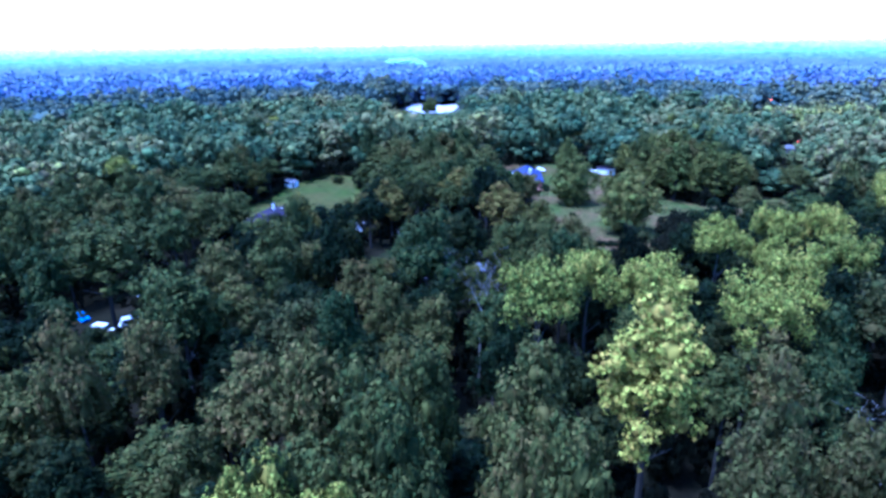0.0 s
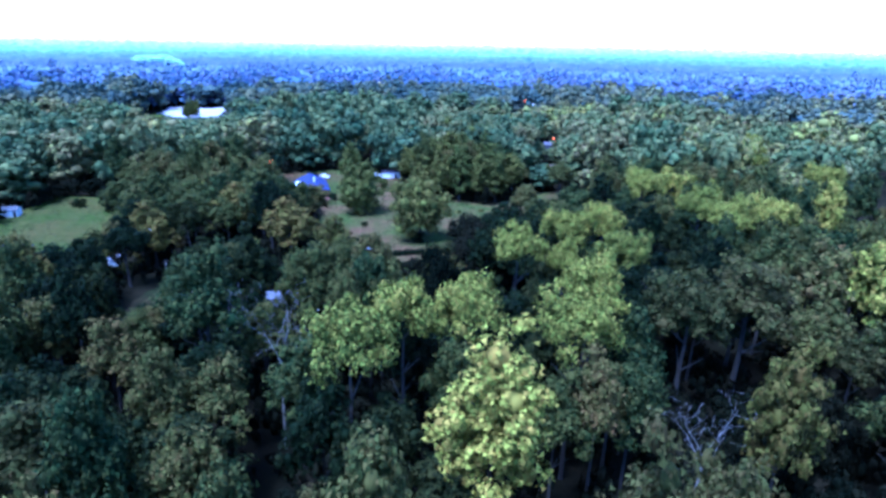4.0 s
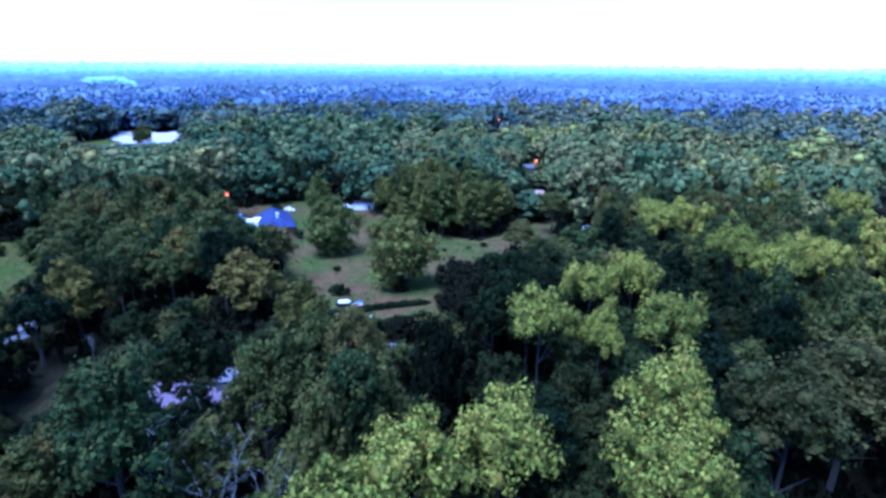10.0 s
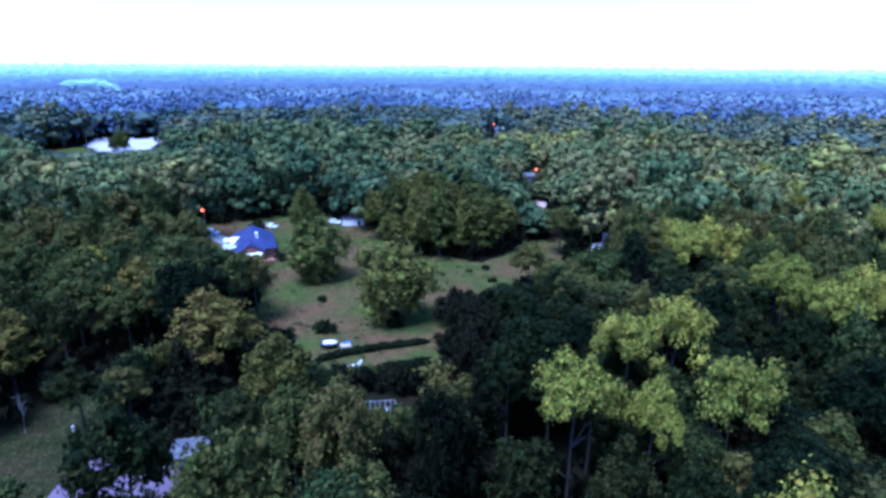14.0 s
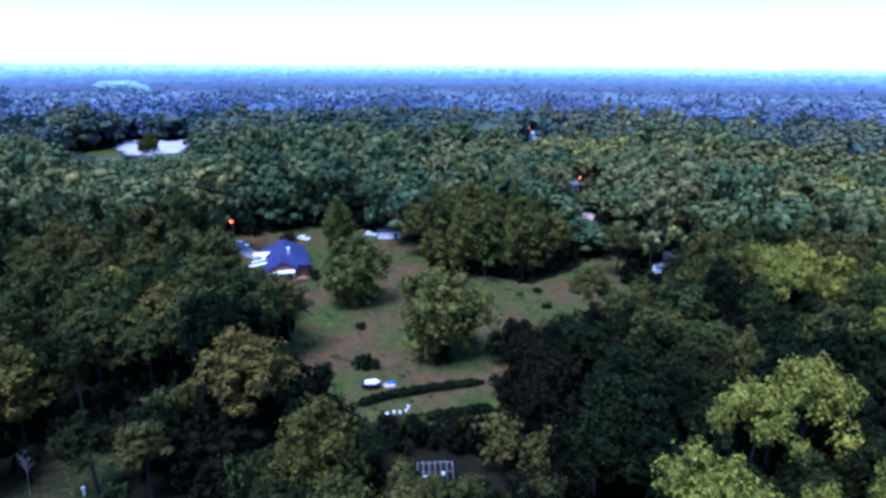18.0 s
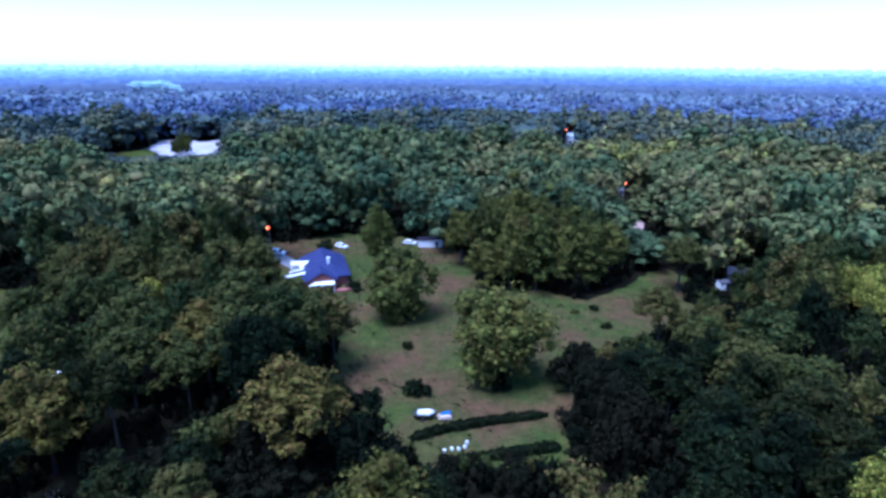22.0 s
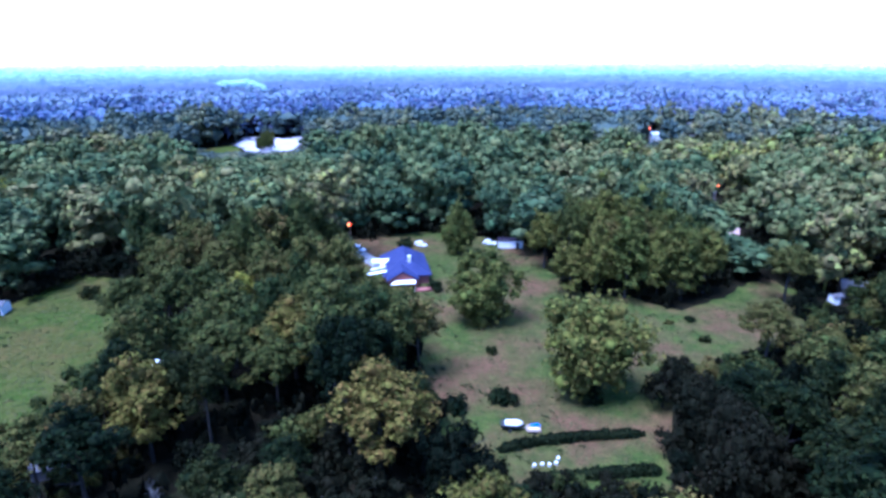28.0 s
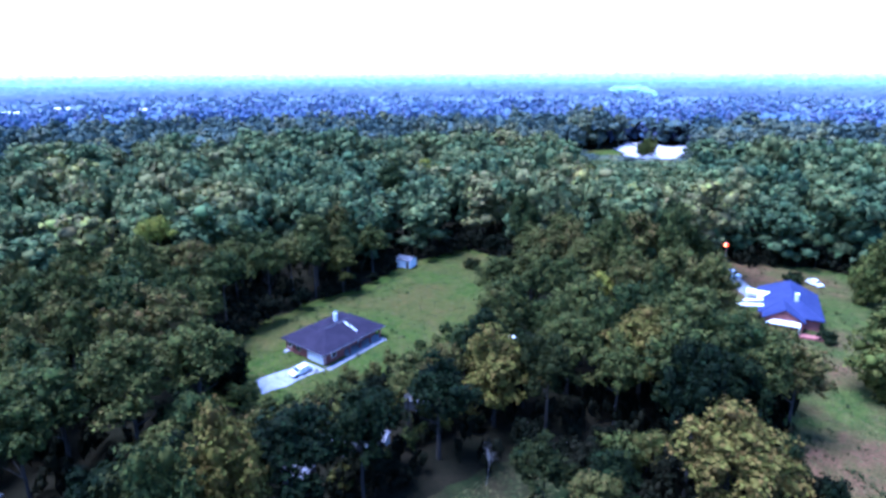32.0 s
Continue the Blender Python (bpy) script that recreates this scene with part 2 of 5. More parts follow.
# bark darkened: the shade under the crowns is put into its colour
BARK = surface("shade_dark_bark", (0.018, 0.015, 0.012), (0.045, 0.038, 0.031), 5.0, 0.9, bump=0.5)
DEADWOOD = surface("bleached_wood", (0.12, 0.115, 0.11), (0.22, 0.20, 0.19), 4.0, 0.85, bump=0.3)
# litter colour lowered below its real tone to stand for canopy shade
FLOOR = surface("shade_dark_floor", (0.006, 0.007, 0.004), (0.016, 0.013, 0.008), 1.6, 1.0, coarse=0.12, spec=0.0, bump=0.6)
def turf(name, greens, browns, rough=0.95):
    """Mown grass: green and bare brown patches, darker weeds and fine blades."""
    m, nt, bsdf, ln = material(name)
    patchy, mid, fine = noise_node(nt, 0.045, 5.0, rough=0.7), noise_node(nt, 0.35, 5.0, rough=0.7), noise_node(nt, 2.6, 4.0)
    green, brown = ramp_node(nt, [(0.35, greens[0]), (0.65, greens[1])]), ramp_node(nt, [(0.35, browns[0]), (0.65, browns[1])])
    ln.new(mid.outputs["Fac"], green.inputs[0])
    ln.new(mid.outputs["Fac"], brown.inputs[0])
    where = ramp_node(nt, [(0.42, (0, 0, 0)), (0.62, (1, 1, 1))])
    ln.new(patchy.outputs["Fac"], where.inputs[0])
    mix = nt.nodes.new("ShaderNodeMix")
    mix.data_type = "RGBA"
    ln.new(where.outputs["Color"], mix.inputs["Factor"])
    ln.new(green.outputs["Color"], mix.inputs[6])
    ln.new(brown.outputs["Color"], mix.inputs[7])
    hsv = nt.nodes.new("ShaderNodeHueSaturation")
    val = nt.nodes.new("ShaderNodeMapRange")
    val.inputs["From Min"].default_value, val.inputs["From Max"].default_value = 0.3, 0.7
    val.inputs["To Min"].default_value, val.inputs["To Max"].default_value = 0.65, 1.35
    ln.new(fine.outputs["Fac"], val.inputs["Value"])
    ln.new(val.outputs["Result"], hsv.inputs["Value"])
    ln.new(mix.outputs[2], hsv.inputs["Color"])
    ln.new(hsv.outputs["Color"], bsdf.inputs["Base Color"])
    bsdf.inputs["Roughness"].default_value, bsdf.inputs["Specular IOR Level"].default_value = rough, 0.01
    bp = nt.nodes.new("ShaderNodeBump")
    bp.inputs["Strength"].default_value, bp.inputs["Distance"].default_value = 0.5, 0.08
    ln.new(fine.outputs["Fac"], bp.inputs["Height"])
    ln.new(bp.outputs["Normal"], bsdf.inputs["Normal"])
    return m


LAWN = turf("lawn_grass", ((0.026, 0.042, 0.009), (0.060, 0.070, 0.015)), ((0.060, 0.040, 0.018), (0.104, 0.056, 0.030)))
# lawn colours cut to a third: tree shade put into the grass
VERGE = turf("shade_dark_verge_grass", ((0.008, 0.014, 0.005), (0.018, 0.023, 0.008)), ((0.018, 0.016, 0.008), (0.032, 0.023, 0.012)))
FIELD = turf("field_grass", ((0.024, 0.042, 0.007), (0.055, 0.070, 0.011)), ((0.046, 0.050, 0.010), (0.080, 0.058, 0.018)))
GRASS = foliage("grass_blades", [(0.0, (0.034, 0.050, 0.014)), (1.0, (0.076, 0.062, 0.024))], 0.3, through_light=0.0, by="island")
GRAVEL = surface("grey_gravel", (0.15, 0.15, 0.16), (0.26, 0.25, 0.26), 1.2, 0.95)
CONCRETE = surface("pale_concrete", (0.15, 0.15, 0.175), (0.27, 0.265, 0.30), 0.8, 0.85)
ASPHALT = surface("worn_asphalt", (0.062, 0.044, 0.066), (0.115, 0.082, 0.118), 1.5, 0.85)
DIRT = surface("pink_dirt", (0.28, 0.18, 0.155), (0.40, 0.28, 0.25), 0.6, 0.95)
SAND = surface("pale_sand", (0.24, 0.22, 0.245), (0.42, 0.38, 0.405), 0.05, 0.95)
BRICK = surface("red_brick", (0.17, 0.055, 0.045), (0.29, 0.11, 0.085), 8.0, 0.85, bump=0.5)
SHINGLE_PURPLE = surface("dark_shingles", (0.013, 0.011, 0.020), (0.028, 0.022, 0.036), 3.0, 0.95, bump=0.5, coarse=0.3, spec=0.08)
SHINGLE_BLUE = surface("blue_shingles", (0.022, 0.026, 0.078), (0.042, 0.046, 0.118), 3.0, 0.9, bump=0.5, coarse=0.3, spec=0.1)
SHINGLE_GREY = surface("grey_roofing", (0.05, 0.05, 0.064), (0.11, 0.105, 0.125), 2.0, 0.7, bump=0.3)
WHITE = surface("white_paint", (0.70, 0.70, 0.71), (0.84, 0.84, 0.84), 1.5, 0.5, bump=0.05)
CARPAINT = surface("white_car_paint", (0.72, 0.72, 0.74), (0.8, 0.8, 0.82), 0.8, 0.25, bump=0.0, spec=0.6)
DARK = surface("dark_rubber", (0.012, 0.012, 0.014), (0.03, 0.03, 0.033), 4.0, 0.7)
STEEL = surface("galvanised_steel", (0.28, 0.29, 0.31), (0.42, 0.42, 0.44), 3.0, 0.45, metal=0.6, bump=0.05)
TARP = surface("blue_tarp", (0.03, 0.10, 0.42), (0.06, 0.18, 0.58), 3.0, 0.5, bump=0.5)
TAN = surface("tan_boards", (0.48, 0.36, 0.27), (0.62, 0.48, 0.38), 3.0, 0.8)
POLE = surface("treated_pole", (0.09, 0.075, 0.06), (0.16, 0.13, 0.10), 4.0, 0.9)
LAMP = glow("sodium_lamp", (1.0, 0.065, 0.0), 2.6)
BULB = glow("sodium_bulb", (1.0, 0.45, 0.08), 4.0)
GLASS, _nt, _b, _l = material("window_glass")
_b.inputs["Base Color"].default_value, _b.inputs["Roughness"].default_value = (0.02, 0.025, 0.03, 1), 0.06
_b.inputs["Specular IOR Level"].default_value = 0.8


# ---- geometry helpers ----
def tri_mesh(name, V, T, mat, smooth=False):
    """A mesh of triangles from two arrays."""
    me = bpy.data.meshes.new(name)
    V, T = np.asarray(V, np.float32), np.asarray(T, np.int32)
    me.vertices.add(len(V))
    me.vertices.foreach_set("co", V.ravel())
    me.loops.add(T.size)
    me.loops.foreach_set("vertex_index", T.ravel())
    me.polygons.add(len(T))
    me.polygons.foreach_set("loop_start", np.arange(0, T.size, 3, dtype=np.int32))
    if smooth:
        me.polygons.foreach_set("use_smooth", np.ones(len(T), bool))
    me.materials.append(mat)
    me.update()
    me.validate()
    return me


def poly_mesh(name, V, F, mat, smooth=False):
    me = bpy.data.meshes.new(name)
    me.from_pydata([tuple(v) for v in V], [], [tuple(f) for f in F])
    me.materials.append(mat)
    if smooth:
        me.shade_smooth()
    me.update()
    return me


def joined(*geos):
    V, F = [], []
    for v, f in geos:
        o = len(V)
        V += list(v)
        F += [tuple(i + o for i in g) for g in f]
    return V, F


def box(x0, x1, y0, y1, z0, z1):
    V = [(x, y, z) for z in (z0, z1) for x, y in ((x0, y0), (x1, y0), (x1, y1), (x0, y1))]
    return V, [(3, 2, 1, 0), (4, 5, 6, 7), (0, 1, 5, 4), (1, 2, 6, 5), (2, 3, 7, 6), (3, 0, 4, 7)]


def chamfered(x0, x1, y0, y1, z0, z1, c=0.05):
    """A box with its upright and top edges cut."""
    def ring(i, z):
        return [(x0 + c + i, y0 + i, z), (x1 - c - i, y0 + i, z), (x1 - i, y0 + c + i, z), (x1 - i, y1 - c - i, z), (x1 - c - i, y1 - i, z), (x0 + c + i, y1 - i, z), (x0 + i, y1 - c - i, z), (x0 + i, y0 + c + i, z)]
    V = ring(0, z0) + ring(0, z1 - c) + ring(c * 0.8, z1)
    F = [tuple(range(7, -1, -1)), tuple(range(16, 24))]
    for k in (0, 8):
        F += [(k + i, k + (i + 1) % 8, k + 8 + (i + 1) % 8, k + 8 + i) for i in range(8)]
    return V, F


def tube(p0, p1, r0, r1, n=7):
    a, b = Vector(p0), Vector(p1)
    d = (b - a).normalized()
    u = d.orthogonal().normalized()
    w = d.cross(u)
    V = [tuple(p + (u * math.cos(t) + w * math.sin(t)) * r) for p, r in ((a, r0), (b, r1)) for t in (2 * math.pi * i / n for i in range(n))]
    F = [(i, (i + 1) % n, n + (i + 1) % n, n + i) for i in range(n)]
    return V, F + [tuple(range(n - 1, -1, -1)), tuple(range(n, 2 * n))]


def extruded(profile, x0, x1):
    """A y-z profile drawn out along x."""
    n = len(profile)
    V = [(x0, y, z) for y, z in profile] + [(x1, y, z) for y, z in profile]
    return V, [tuple(range(n)), tuple(range(2 * n - 1, n - 1, -1))] + [((i + 1) % n, i, n + i, n + (i + 1) % n) for i in range(n)]


def part(name, geo, mat, parent, label=""):
    ob = new(name, poly_mesh(name, *geo, mat))
    ob.parent = parent
    return tagged(ob, label)


def thing(name, at, label, category, group="", kind=""):
    ob = new(name)
    ob.matrix_basis = at
    return tagged(ob, label, category, group, kind)


def inside(poly, x, y):
    hit, n = False, len(poly)
    for i in range(n):
        (x0, y0), (x1, y1) = poly[i], poly[i - 1]
        if (y0 > y) != (y1 > y) and x < (x1 - x0) * (y - y0) / (y1 - y0) + x0:
            hit = not hit
    return hit


def grown(edge, d):
    """The outline moved outwards by d."""
    area = sum(x0 * y1 - x1 * y0 for (x0, y0), (x1, y1) in zip(edge, edge[1:] + edge[:1]))
    out = []
    for i, (x, y) in enumerate(edge):
        (xa, ya), (xb, yb) = edge[i - 1], edge[(i + 1) % len(edge)]
        k = math.hypot(xb - xa, yb - ya)
        s = d if area > 0 else -d
        out.append((x + (yb - ya) / k * s, y - (xb - xa) / k * s))
    return out


# ---- plan of the clearings ----
LAWN_EDGE = [(-32, 309), (-23, 295), (-18, 270), (-2, 266), (12, 260), (28, 274), (40, 291), (44, 280), (33, 256), (17, 243), (5, 233), (-2, 214), (-3, 196),
             (-27, 193), (-31, 201), (-41, 206), (-49, 226), (-55, 248), (-58, 256), (-70, 258), (-80, 268), (-92, 284), (-98, 297), (-84, 306), (-70, 317), (-46, 314)]
FIELD_EDGE = [(-138, 160), (-145, 173), (-149, 190), (-148, 205), (-155, 222), (-157, 252), (-140, 250), (-124, 226), (-115, 207), (-111, 192), (-110, 174), (-114, 157), (-124, 154)]
LOT_EDGE = [(-58.5, 153), (-57.5, 166), (-54, 167.5), (-49, 167), (-43, 165.5), (-39.5, 162.5), (-41, 158), (-47, 158.5), (-53, 158), (-55, 152)]
VERGE_EDGE = [(-73, 156), (-73, 177), (-68, 184), (-64, 182), (-61, 170), (-58.5, 167), (-58.5, 153), (-66, 151)]
CLEARING_EDGE = [(-270, 518), (-286, 567), (-271, 568), (-246, 564), (-241, 582), (-226, 546), (-211, 505), (-217, 492), (-229, 485), (-248, 497), (-256, 508)]
MEADOW_EDGE = [(-277, 487), (-274, 504), (-266, 515), (-257, 506), (-249, 495), (-246, 479), (-262, 478)]
DRIVE_EDGE = [(-123.9, 160.6), (-117.8, 159.0), (-117.3, 164.0), (-118.0, 173.0), (-123.6, 171.9), (-123.2, 168.0)]
CLEARINGS = [LAWN_EDGE, FIELD_EDGE, LOT_EDGE, VERGE_EDGE, CLEARING_EDGE, MEADOW_EDGE, DRIVE_EDGE]
SITES = [(-40.6, 167.0, 3.5), (-94.5, 186, 4), (-90, 166.5, 4), (-94.5, 179, 4), (-92, 162, 4), (-91.5, 152.5, 4.5), (-98.5, 209.5, 4), (-12, 180, 5), (58.5, 282, 2.5), (52, 276.5, 2), (49, 599, 9), (78, 622, 10),
         (43, 343, 5), (47, 392, 8), (-109, 101, 10), (-115, 117, 4), (-160, 226, 7), (40, 565, 5), (-90, 296, 4.5), (-88, 291, 4), (-72, 173, 3), (-39, 138, 2), (-64, 272, 12)]


# ---- ground ----
def ground_sheet():
    radii = [0, 60, 120, 200, 300, 450, 700, 1100, 1700, 2600, 3600, 4900]
    n = 96
    V, T = [(0, 120, 0)], []
    for r in radii[1:]:
        V += [(r * math.cos(2 * math.pi * i / n), 120 + r * math.sin(2 * math.pi * i / n), 0) for i in range(n)]
    T += [(0, 1 + i, 1 + (i + 1) % n) for i in range(n)]
    for k in range(len(radii) - 2):
        a, b = 1 + k * n, 1 + (k + 1) * n
        for i in range(n):
            j = (i + 1) % n
            T += [(a + i, b + i, b + j), (a + i, b + j, a + j)]
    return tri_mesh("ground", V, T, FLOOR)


tagged(new("ground", ground_sheet()), "leaf-littered forest floor, darkened to stand for shade", "ground", kind="structure")


def patch(name, edge, mat, label, z=0.03, rough_edge=0.6, category="ground"):
    """A flat piece of ground cover with an uneven outline."""
    rng = random.Random(len(name) * 31)
    pts = []
    for i, (x, y) in enumerate(edge):
        x1, y1 = edge[(i + 1) % len(edge)]
        k = max(1, int(math.hypot(x1 - x, y1 - y) / 2.5))
        pts += [(x + (x1 - x) * j / k + rng.uniform(-1, 1) * rough_edge, y + (y1 - y) * j / k + rng.uniform(-1, 1) * rough_edge) for j in range(k)]
    bm = bmesh.new()
    vs = [bm.verts.new((x, y, z)) for x, y in pts]
    f = bm.faces.new(vs)
    if f.calc_area() and f.normal.z < 0:
        f.normal_flip()
    bmesh.ops.triangulate(bm, faces=bm.faces[:])
    me = bpy.data.meshes.new(name)
    bm.normal_update()
    bm.to_mesh(me)
    bm.free()
    me.materials.append(mat)
    return tagged(new(name, me), label, category, kind="structure")


patch("lawn", grown(LAWN_EDGE, 3.0), LAWN, "mown green and brown lawn between trees", 0.03, 1.0, "lawn")
patch("field", grown(FIELD_EDGE, 3.5), FIELD, "open yellow-green grass field beside brick house", 0.03, 1.0, "field")
patch("grass_verge", grown(VERGE_EDGE, 2.0), VERGE, "rough grass verge among trees, darkened for their shade", 0.035, 0.8, "grass")
patch("parking_lot", LOT_EDGE, ASPHALT, "worn purple-grey asphalt lot under trees", 0.06, 0.3, "pavement")
patch("driveway", DRIVE_EDGE, CONCRETE, "pale concrete driveway before the garage", 0.08, 0.4, "driveway")
patch("gravel_drive", [(-88, 289), (-85, 294), (-74, 283), (-71, 279), (-74, 277)], GRAVEL, "grey gravel drive beside blue-roofed house", 0.07, 0.2, "driveway")
patch("sand_clearing", CLEARING_EDGE, SAND, "bare pale sandy clearing in the woods", 0.05, 3.0, "clearing")
patch("meadow", MEADOW_EDGE, FIELD, "small lit meadow beside the sandy clearing", 0.05, 2.0, "field")
patch("dirt_drive", [(39, 335), (41, 344), (43, 353), (46.5, 354), (46, 346), (44, 337), (41, 333)], DIRT, "pinkish bare dirt drive", 0.05, 0.8, "road")
patch("front_walk", [(-118.2, 173.4), (-116.9, 173.7), (-120.6, 190.9), (-121.9, 190.5)], CONCRETE, "narrow pale concrete walk along house", 0.07, 0.05, "path")


# ---- trees ----
PHI = (1 + 5 ** 0.5) / 2
ICO_V = np.array([(-1, PHI, 0), (1, PHI, 0), (-1, -PHI, 0), (1, -PHI, 0), (0, -1, PHI), (0, 1, PHI), (0, -1, -PHI), (0, 1, -PHI), (PHI, 0, -1), (PHI, 0, 1), (-PHI, 0, -1), (-PHI, 0, 1)]) / math.hypot(1, PHI)
ICO_T = np.array([(0, 11, 5), (0, 5, 1), (0, 1, 7), (0, 7, 10), (0, 10, 11), (1, 5, 9), (5, 11, 4), (11, 10, 2), (10, 7, 6), (7, 1, 8),
                  (3, 9, 4), (3, 4, 2), (3, 2, 6), (3, 6, 8), (3, 8, 9), (4, 9, 5), (2, 4, 11), (6, 2, 10), (8, 6, 7), (9, 8, 1)])


def unit(v):
    return v / np.linalg.norm(v, axis=-1, keepdims=True)


def crown_arrays(rng, top, r, depth, lobes, per, leaf, core=0.8, low=-0.7, taper=0.0, lobe=(0.27, 0.5), flat=0.9, fluff=0.3):
    """Boughs round a loose envelope, each bough hung with tufts of leaf sprays; returns vertices and triangles."""
    i = np.arange(lobes)
    u = 1 - (i + 0.5) / lobes * (1 - low)
    az = i * 2.39996 + rng.uniform(0, 0.8, lobes)
    s = np.sqrt(np.maximum(0, 1 - u * u))
    d = np.stack([s * np.cos(az), s * np.sin(az), u], 1)
    wide = 1 - taper * np.clip(u, -0.4, 1)[:, None]
    lr = r * rng.uniform(*lobe, lobes)
    env = np.array([r, r, depth / 2])
    ph = rng.uniform(0, 6.28, 3)
    uneven = 1 + 0.2 * np.sin(az * 2 + ph[0] + 2 * u) + 0.16 * np.sin(az * 3 + ph[1] - 3 * u) + 0.1 * np.sin(az + ph[2])
    cen = d * env * (rng.uniform(0.4, 0.97, lobes) * uneven)[:, None] * np.concatenate([wide, wide, np.ones_like(wide)], 1)
    cen[:, 2] += top - depth / 2 - r * 0.12
    V, T, o = [], [], 0
    for c, q in zip(cen, lr):
        if core:
            V.append(ICO_V * q * core * rng.uniform(0.75, 1.15, (12, 1)) * (1, 1, flat) + c)
            T.append(ICO_T + o)
            o += 12
        squash = rng.uniform(0.75, 1.25, 3) * (1, 1, flat)
        tufts = max(3, per // 8)
        k = np.arange(tufts)
        uu = 1 - (k + rng.uniform(0, 1, tufts)) / tufts * 1.6
        aa = k * 2.39996 + rng.uniform(0, 1.5, tufts)
        ss = np.sqrt(np.maximum(0, 1 - uu * uu))
        dd = np.stack([ss * np.cos(aa), ss * np.sin(aa), uu], 1)
        own = rng.integers(0, tufts, per)
        out = dd[own]
        p = c + (out * rng.uniform(0.7, 1.15, tufts)[own][:, None] + rng.normal(0, fluff * 0.7, (per, 3))) * q * squash
        nn = unit(out + (0, 0, 0.25) + rng.normal(0, 0.38, (per, 3)))
        t1 = unit(np.cross(nn, rng.normal(0, 1, (per, 3))))
        t2 = np.cross(nn, t1)
        a = leaf * rng.uniform(0.6, 1.3, (per, 1))
        V.append(np.stack([p + t1 * a - nn * a * 0.22, p - t1 * a * 0.55 + t2 * a * 0.75 + nn * a * 0.1, p - t1 * a * 0.55 - t2 * a * 0.75], 1).reshape(-1, 3))
        T.append(o + np.arange(per * 3).reshape(-1, 3))
        o += per * 3
    return np.concatenate(V), np.concatenate(T)


def trunk_geo(rng, h, r, thick, limbs=5, lean=0.4):
    geos, p, rad = [], Vector((0, 0, -0.3)), thick
    pts = [p]
    for k in range(4):
        q = Vector((rng.uniform(-lean, lean) * k * 0.3, rng.uniform(-lean, lean) * k * 0.3, h * (0.2 + 0.17 * k)))
        geos.append(tube(p, q, rad, rad * 0.78))
        p, rad = q, rad * 0.78
        pts.append(q)
    for k in range(limbs):
        s = pts[2 + k % 3]
        a = k * 2.4 + rng.uniform(0, 1)
        e = s + Vector((math.cos(a) * r * 0.6, math.sin(a) * r * 0.6, h * 0.1))
        geos.append(tube(s, e, thick * 0.36, thick * 0.12, 5))
    return joined(*geos)


KINDS = {}


def tree_kind(key, name, label, category, leaf_mat, variants, h, r, depth, lobes, per, leaf, **kw):
    made = []
    for v in range(variants):
        rng = np.random.default_rng(hash_key(key) + v)
        root = thing(name, pose(0, 0, -500), label, category, label_group(name))
        part("trunk", trunk_geo(random.Random(v * 7 + hash_key(key)), h, r, h * 0.013 + 0.06), BARK, root)
        crown = new("crown", tri_mesh("crown", *crown_arrays(rng, h, r, depth * rng.uniform(0.85, 1.15), lobes, per, leaf, **kw), leaf_mat))
        crown.parent = root
        made.append(root)
    KINDS[key] = (made, h, r)


def hash_key(key):
    return sum(ord(c) * (i + 3) for i, c in enumerate(key))


def label_group(name):
    return "woodland " + name.replace("_", " ") + "s"


SMALL = dict(lobe=(0.19, 0.36), flat=1.0, core=0.62)
BOUGHS = dict(lobe=(0.2, 0.42), flat=0.95, core=0.6, fluff=0.2)
tree_kind("y", "poplar_tree", "tall poplar with pale yellow-green clumped leaves", "tree", LEAF_Y, 5, 28.0, 5.5, 9.6, 30, 280, 0.27, low=-0.5, taper=0.15, lobe=(0.17, 0.37), flat=0.95, core=0.55, fluff=0.28)
tree_kind("g", "oak_tree", "dull green broadleaf tree with lobed crown", "tree", LEAF_G, 7, 24.0, 5.0, 13.5, 36, 210, 0.31, low=-0.6, taper=0.3, **BOUGHS)
tree_kind("w", "walnut_tree", "tall olive-green tree lit yellow-brown at the top", "tree", LEAF_W, 3, 24.0, 5.0, 18.0, 40, 200, 0.31, taper=0.35, **BOUGHS)
tree_kind("c", "poplar_tree", "tall column-shaped poplar with yellow-green leaves to low down", "tree", LEAF_Y, 1, 34.0, 5.0, 23.5, 52, 210, 0.31, taper=0.25, **BOUGHS)
tree_kind("o", "lawn_oak", "spreading green oak with foliage close to the grass", "tree", LEAF_E, 4, 20.0, 7.0, 18.4, 76, 110, 0.42, low=-0.9, **SMALL)
tree_kind("e", "elm_tree", "tall olive-green tree with foliage nearly to the grass", "tree", LEAF_E, 5, 25.0, 5.0, 21.5, 68, 120, 0.36, low=-0.85, taper=0.25, **SMALL)
tree_kind("k", "cedar_tree", "tall dark green woodland tree with dense crown, darkened further for shade", "tree", LEAF_K, 4, 24.0, 4.8, 14.0, 36, 190, 0.32, low=-0.6, taper=0.35, **BOUGHS)
tree_kind("d", "holly_tree", "dense dark green broad tree with low crown, darkened further for shade", "tree", LEAF_D, 3, 14.0, 7.0, 13.4, 60, 110, 0.42, core=0.7, low=-0.9, lobe=(0.2, 0.34))
tree_kind("r", "thin_tree", "thinning grey-brown broadleaf tree", "tree", LEAF_R, 3, 28.0, 5.0, 12.5, 44, 140, 0.31, low=-0.6, **SMALL)
tree_kind("m", "maple_tree", "dull green woodland tree with rounded crown", "tree", LEAF_G, 6, 21.0, 4.8, 12.0, 32, 120, 0.37, low=-0.55, core=0.68, taper=0.3, lobe=(0.22, 0.38), flat=1.0)
